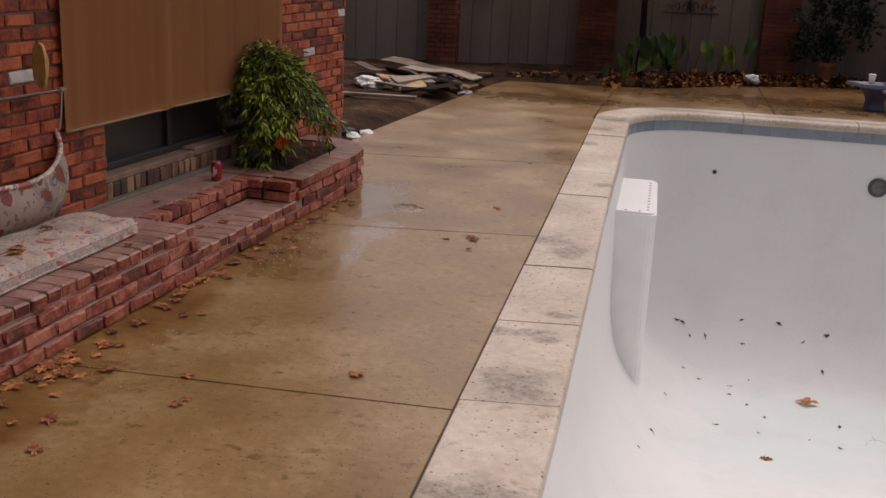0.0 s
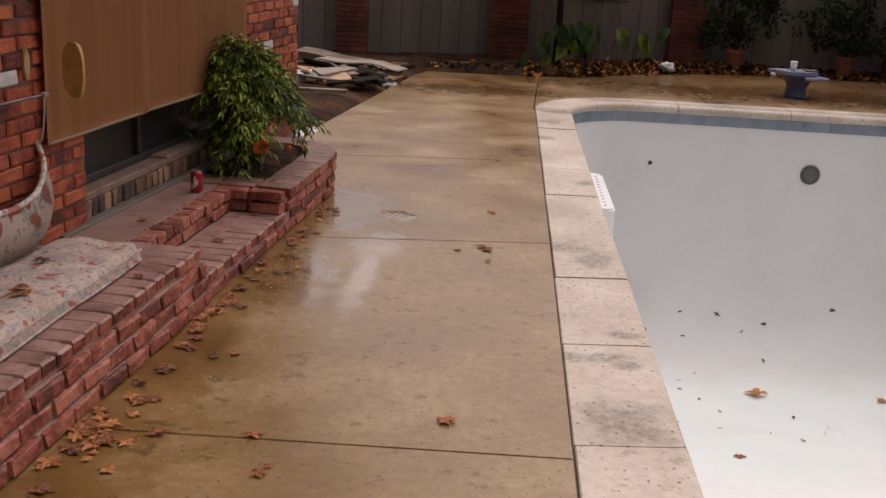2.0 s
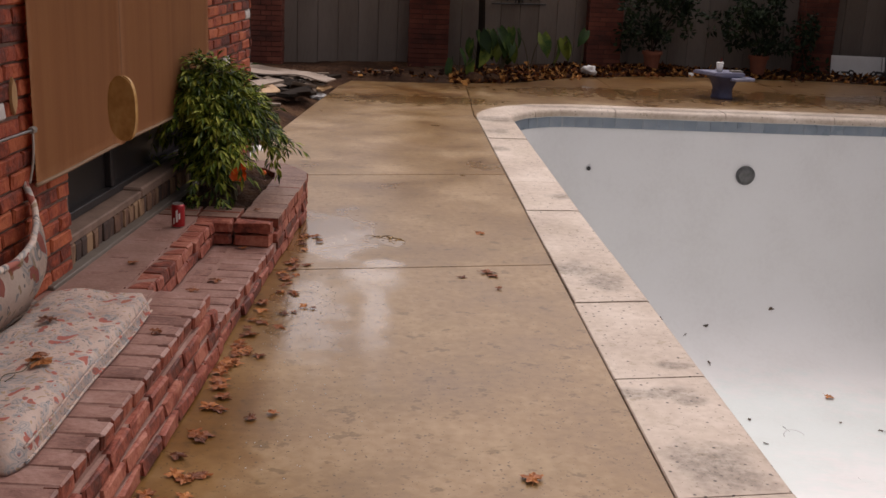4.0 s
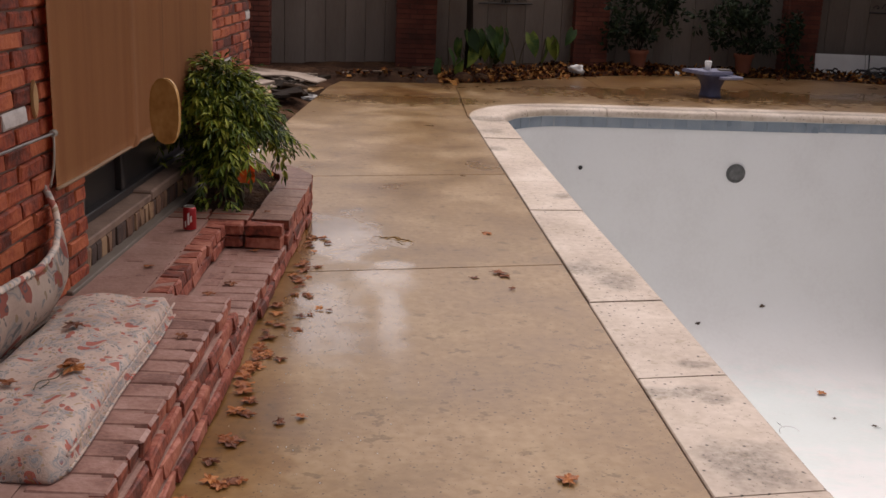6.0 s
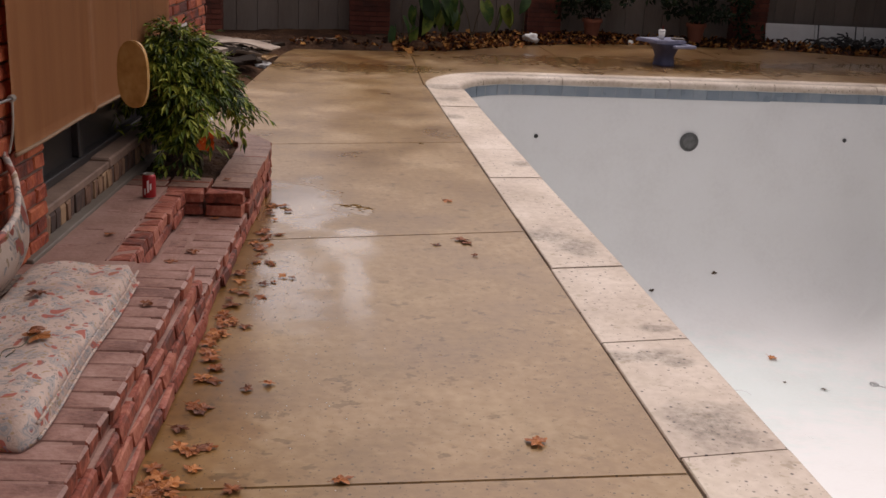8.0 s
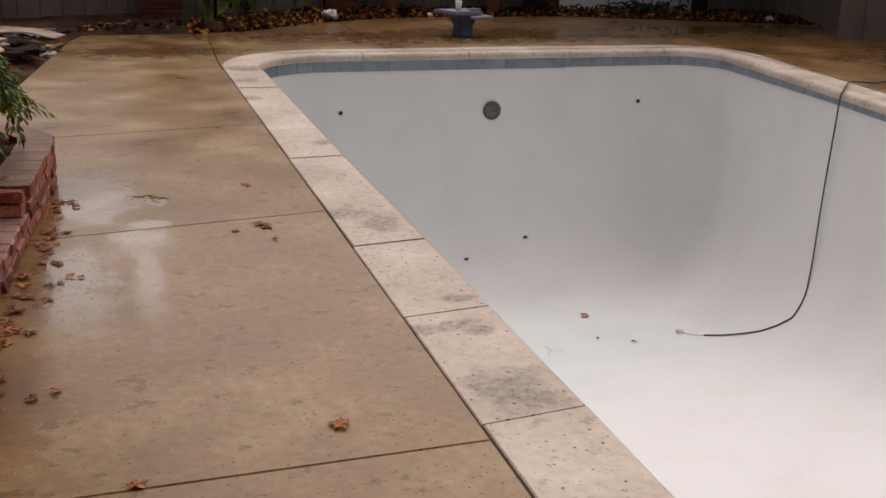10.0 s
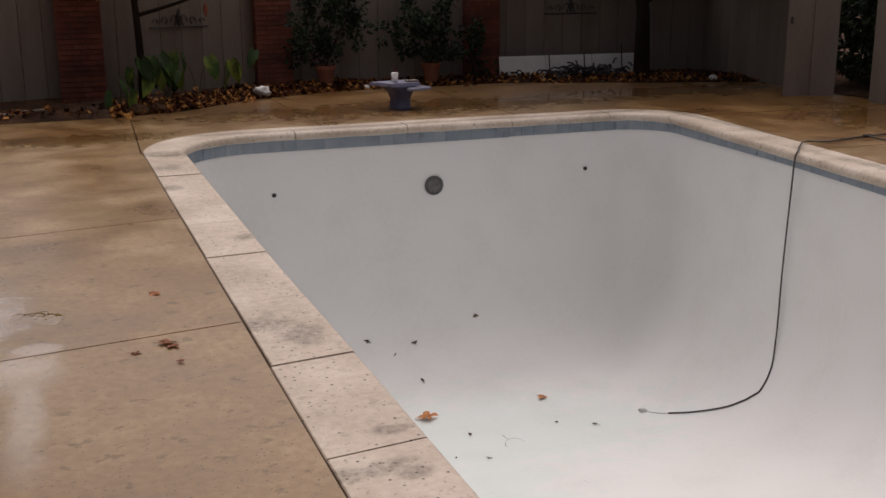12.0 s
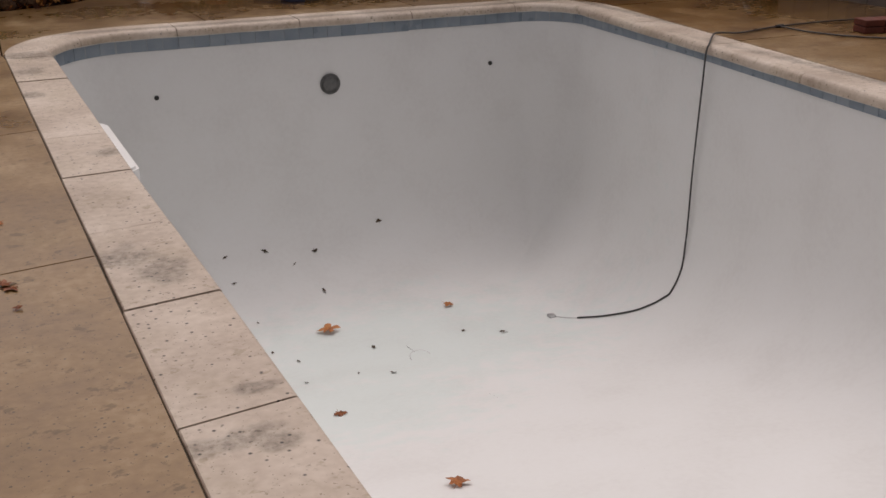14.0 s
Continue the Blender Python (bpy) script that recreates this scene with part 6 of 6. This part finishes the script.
for k, (x, y, s) in enumerate(((8.6, 11.45, 0.07), (3.5, 12.45, 0.06), (0.2, 10.85, 0.14), (0.45, 10.98, 0.10))):
    bm = bmesh.new()
    bmesh.ops.create_icosphere(bm, subdivisions=2, radius=s)
    for v in bm.verts:
        v.co *= 1 + 0.3 * noise.noise(v.co * 8 + Vector((k, 0, 0)))
        v.co.z *= 0.75
    ob = part("stone", bm, (M_WHITE, M_WHITE, M_DIRT, M_DIRT)[k], smooth=True)
    ob.matrix_basis = Matrix.Translation((x, y, bed_z(x, y) + s * 0.3))
    tagged(ob, "pale lump at the edge of the planting bed" if k < 2 else "brown rounded stone in the planting bed", "stone")

# litter of leaves over the bed
rg = np.random.default_rng(9)
verts, faces = [], []
for k in range(5200):
    x = rg.uniform(-1.4, 9.4)
    y = bed_y(max(x, -0.1)) + abs(rg.normal(0, 0.55)) - 0.05 * rg.random() ** 2 - (0.35 * rg.random() if rg.random() < 0.07 else 0)
    if x < -0.1:
        y = 10.75 + abs(rg.normal(0, 0.4))
        if rg.random() < 0.85:
            continue
    if x > 3.6 and rg.random() < 0.55:
        continue
    z = max(bed_z(x, y) if x > -0.1 else dirt_z(x, y), 0.0) + 0.008 + rg.random() * 0.03
    w, a = rg.uniform(0.02, 0.06), rg.uniform(0, 6.28)
    tx, ty = rg.normal(0, 0.55, 2)
    i = len(verts)
    for q, rr_ in ((0, 1), (0.6, 0.5), (1.2, 0.85), (1.9, 0.45), (2.6, 0.9), (3.6, 0.5), (4.3, 0.9), (5.2, 0.45)):
        dx, dy = w * rr_ * math.cos(a + q), w * rr_ * math.sin(a + q)
        verts.append((x + dx, y + dy, max(0.003, z + tx * dx + ty * dy + w * rg.uniform(-0.1, 0.25))))
    verts.append((x, y, z - 0.15 * w))
    faces += [(i + q, i + (q + 1) % 8, i + 8) for q in range(8)]
me = bpy.data.meshes.new("leaf_litter")
me.from_pydata(verts, [], faces)
me.materials.append(M_LEAFL)
tagged(new("leaf_litter", me), "brown and yellow fallen leaves over the planting bed", "leaf litter", kind="stuff")

# ---- heap of demolition scrap beside the deck ----
rng = random.Random(90)
for k in range(34):
    t = rng.random()
    y = 8.3 + 2.2 * t
    x = deck_left(y) - 0.12 - abs(rng.gauss(0, 0.42))
    l, w, h = rng.choice([rng.uniform(0.12, 0.4), rng.uniform(0.2, 0.7)]), rng.uniform(0.05, 0.2), rng.uniform(0.012, 0.05)
    bm = box_bm(-l / 2, l / 2, -w / 2, w / 2, 0, h, 0.004)
    for v in bm.verts:
        v.co.z += 0.10 * noise.noise((v.co.x * 3 + k, v.co.y * 3, 0))
        v.co.x += rng.uniform(-0.02, 0.02)
    mt = rng.choice([M_CARD, M_CARD, M_CARD, M_WHITE, M_WOOD, M_BARK, M_GREY, M_BARK, M_BARK, M_TERRA])
    ob = part("scrap_piece", bm, mt)
    pile = 0.09 * math.exp(-(((y - 8.6) / 1.0) ** 2)) * rng.random()
    ob.matrix_basis = Matrix.Translation((x, y, dirt_z(x, y) + 0.02 + pile)) @ Matrix.Rotation(rng.gauss(0.3, 0.7), 4, "Z") @ Matrix.Rotation(rng.uniform(-0.08, 0.08), 4, "X") @ Matrix.Rotation(rng.uniform(-0.08, 0.08), 4, "Y")
    tagged(ob, "broken board and plaster scrap lying in a heap on the dirt", "scrap", "demolition scrap")
rng = random.Random(93)
for k, (x, y, l, w, turn, lift) in enumerate(((-2.25, 9.85, 1.5, 0.22, -38, 0.06), (-2.1, 9.55, 1.35, 0.18, -34, 0.09), (-2.55, 10.1, 0.9, 0.3, -20, 0.08), (-1.95, 9.35, 0.8, 0.16, -28, 0.04), (-2.75, 9.6, 1.0, 0.24, -12, 0.10), (-2.35, 9.2, 0.7, 0.2, -44, 0.03))):
    bm = bmesh.new()
    nx = 14
    rows = []
    for q in range(nx + 1):
        u = l * (q / nx - 0.5)
        bow = 0.06 * noise.noise((u * 2.5, k * 3.1, 0)) + 0.05 * math.sin(u * 2 + k)
        e0, e1 = w / 2 + 0.03 * noise.noise((u * 6, k, 5)), w / 2 + 0.03 * noise.noise((u * 6, k, 9))
        rows.append([bm.verts.new((u, -e0, bow)), bm.verts.new((u, e1, bow + 0.02)), bm.verts.new((u, e1, bow + 0.034)), bm.verts.new((u, -e0, bow + 0.014))])
    for r0, r1 in zip(rows, rows[1:]):
        for q in range(4):
            bm.faces.new((r0[q], r0[(q + 1) % 4], r1[(q + 1) % 4], r1[q]))
    bm.faces.new(rows[0])
    bm.faces.new(rows[-1][::-1])
    ob = part("torn_sheet", bm, M_CARD)
    ob.matrix_basis = Matrix.Translation((x, y, dirt_z(x, y) + lift)) @ Matrix.Rotation(radians(turn), 4, "Z") @ Matrix.Rotation(radians(rng.uniform(-8, 8)), 4, "X")
    tagged(ob, "long torn pale sheet lying on the demolition heap", "scrap", "demolition scrap")
plank = part("plank", box_bm(-0.45, 0.45, -0.035, 0.035, 0, 0.035, 0.003), M_CARD)
plank.matrix_basis = Matrix.Translation((-2.42, 7.68, dirt_z(-2.42, 7.68) + 0.03)) @ Matrix.Rotation(radians(4), 4, "Z")
tagged(plank, "grey weathered plank lying on the brown dirt", "plank")
for k, (x, y, r) in enumerate(((-2.75, 8.6, 0.16), (-2.5, 8.95, 0.11), (-1.70, 9.1, 0.08))):
    bm = bmesh.new()
    bmesh.ops.create_icosphere(bm, subdivisions=4, radius=r)
    for v in bm.verts:
        c = v.co.copy()
        v.co *= 1 + 0.5 * noise.noise(c * 7 + Vector((k * 5, 0, 0))) + 0.30 * noise.noise(c * 19) + 0.12 * noise.noise(c * 47)
        v.co.z *= 0.5
    ob = part("crumpled_plastic", bm, M_WHITE)
    ob.matrix_basis = Matrix.Translation((x, y, dirt_z(x, y) + r * 0.3)) @ Matrix.Rotation(k * 1.3, 4, "Z")
    tagged(ob, "crumpled white plastic sheet on the demolition heap", "plastic sheet", "crumpled plastic")
for x, y, l in ((-0.95, 10.95, 0.24), (-1.3, 10.9, 0.1), (-1.75, 10.85, 0.2)):
    ob = part("scrap_piece", box_bm(-l / 2, l / 2, -0.03, 0.03, 0, 0.02, 0.005), M_CARD)
    ob.matrix_basis = Matrix.Translation((x, y, dirt_z(x, y) + 0.01)) @ Matrix.Rotation(0.1, 4, "Z")
    tagged(ob, "pale plaster scrap on the dirt by the fence", "scrap", "demolition scrap")
for k, (x, y) in enumerate(((-2.03, 5.45), (-2.12, 5.6), (-2.2, 5.35), (-1.98, 5.75))):
    bm = bmesh.new()
    bmesh.ops.create_icosphere(bm, subdivisions=2, radius=0.07)
    for v in bm.verts:
        v.co *= 1 + 0.5 * noise.noise(v.co * 14 + Vector((k, 0, 0)))
        v.co.z *= 0.6
    ob = part("crumpled_wrapper", bm, (M_WHITE, M_BLACK, M_GREY, M_WHITE)[k])
    ob.matrix_basis = Matrix.Translation((x, y, dirt_z(x, y) + 0.04))
    tagged(ob, "crumpled wrapper on the dirt by the house corner", "wrapper", "crumpled wrappers")

# low brick block by the hose and foliage behind the gate
block = empty("brick_block", pose(7.55, 5.5, 0, 0, 0, -12), "low dark red brick block on the deck", "brick block")
for r in range(2):
    for k in range(3):
        part("brick", box_bm(-0.3 + 0.205 * k, -0.105 + 0.205 * k, -0.1, 0.1, 0.002 + 0.065 * r, 0.06 + 0.065 * r, 0.005), M_PIERB, block)
ivy = empty("gate_shrub", Matrix.Translation((9.6, 8.9, 0)), "dark tangled shrub behind the open gate", "shrub")
rng = random.Random(15)
for k in range(14):
    x, y = rng.uniform(-0.4, 0.4), rng.uniform(-0.8, 0.8)
    part("stem", tube(bmesh.new(), smooth_path([(x, y, -0.05), (x + rng.uniform(-0.2, 0.2), y + rng.uniform(-0.2, 0.2), 0.5), (x + rng.uniform(-0.4, 0.4), y + rng.uniform(-0.4, 0.4), 1.3)], 3), 0.012, 5), M_BARK, ivy)
leaf_cloud("crown", [(0, 0, 1.2, 0.6, 1.0, 0.6), (0, 0.3, 0.5, 0.5, 0.7, 0.3), (0.5, 0.2, 0.25, 0.5, 1.2, 0.28), (0.6, -0.2, 0.8, 0.4, 1.2, 0.4), (0.2, -0.4, 1.7, 0.6, 0.9, 0.5)], 5200, 0.14, 0.07, M_SHRUB, ivy, 71, 0.3)

# tall trees and hedges beyond the fence, then an added wall behind
for k, (x, y, h, w) in enumerate(((-6, 14.5, 2.0, 2.4), (-2.5, 14.8, 1.9, 2.4), (1.5, 15.6, 2.2, 2.4), (5.0, 15.7, 3.2, 2.8), (9.0, 15.6, 3.2, 2.8), (12.2, 14.0, 3.2, 2.6), (12.4, 10.5, 3.0, 2.6), (12.3, 6.5, 3.0, 2.6), (12.2, 2.0, 2.8, 2.5))):
    t = empty("garden_tree", Matrix.Translation((x, y, -0.05)), "dark leafy tree beyond the fence", "tree", "trees beyond the fence")
    part("trunk", tube(bmesh.new(), smooth_path([(0, 0, 0), (0.1, 0, h * 0.3), (0, 0.1, h * 0.7)], 4), [0.2 - 0.012 * q for q in range(9)], 8), M_BARK, t, smooth=True)
    rg2 = random.Random(k)
    crown = [(rg2.uniform(-0.5, 0.5) * w, rg2.uniform(-0.4, 0.4) * w, h * rg2.uniform(0.22, 0.95), w * 0.5, w * 0.45, h * 0.22) for q in range(9)]
    leaf_cloud("crown", crown, 2200, 0.26, 0.16, M_SHRUB, t, 80 + k, 0.3)
# unseen wall, added to cut the low sky light from behind
sky_block_wall = part("sky_block_wall", box_bm(-9, 10, -9.3, -9, -0.05, 2.6), M_MORTAR)
tagged(sky_block_wall, "unseen plain wall added behind the deck to block low sky", "wall", kind="structure")
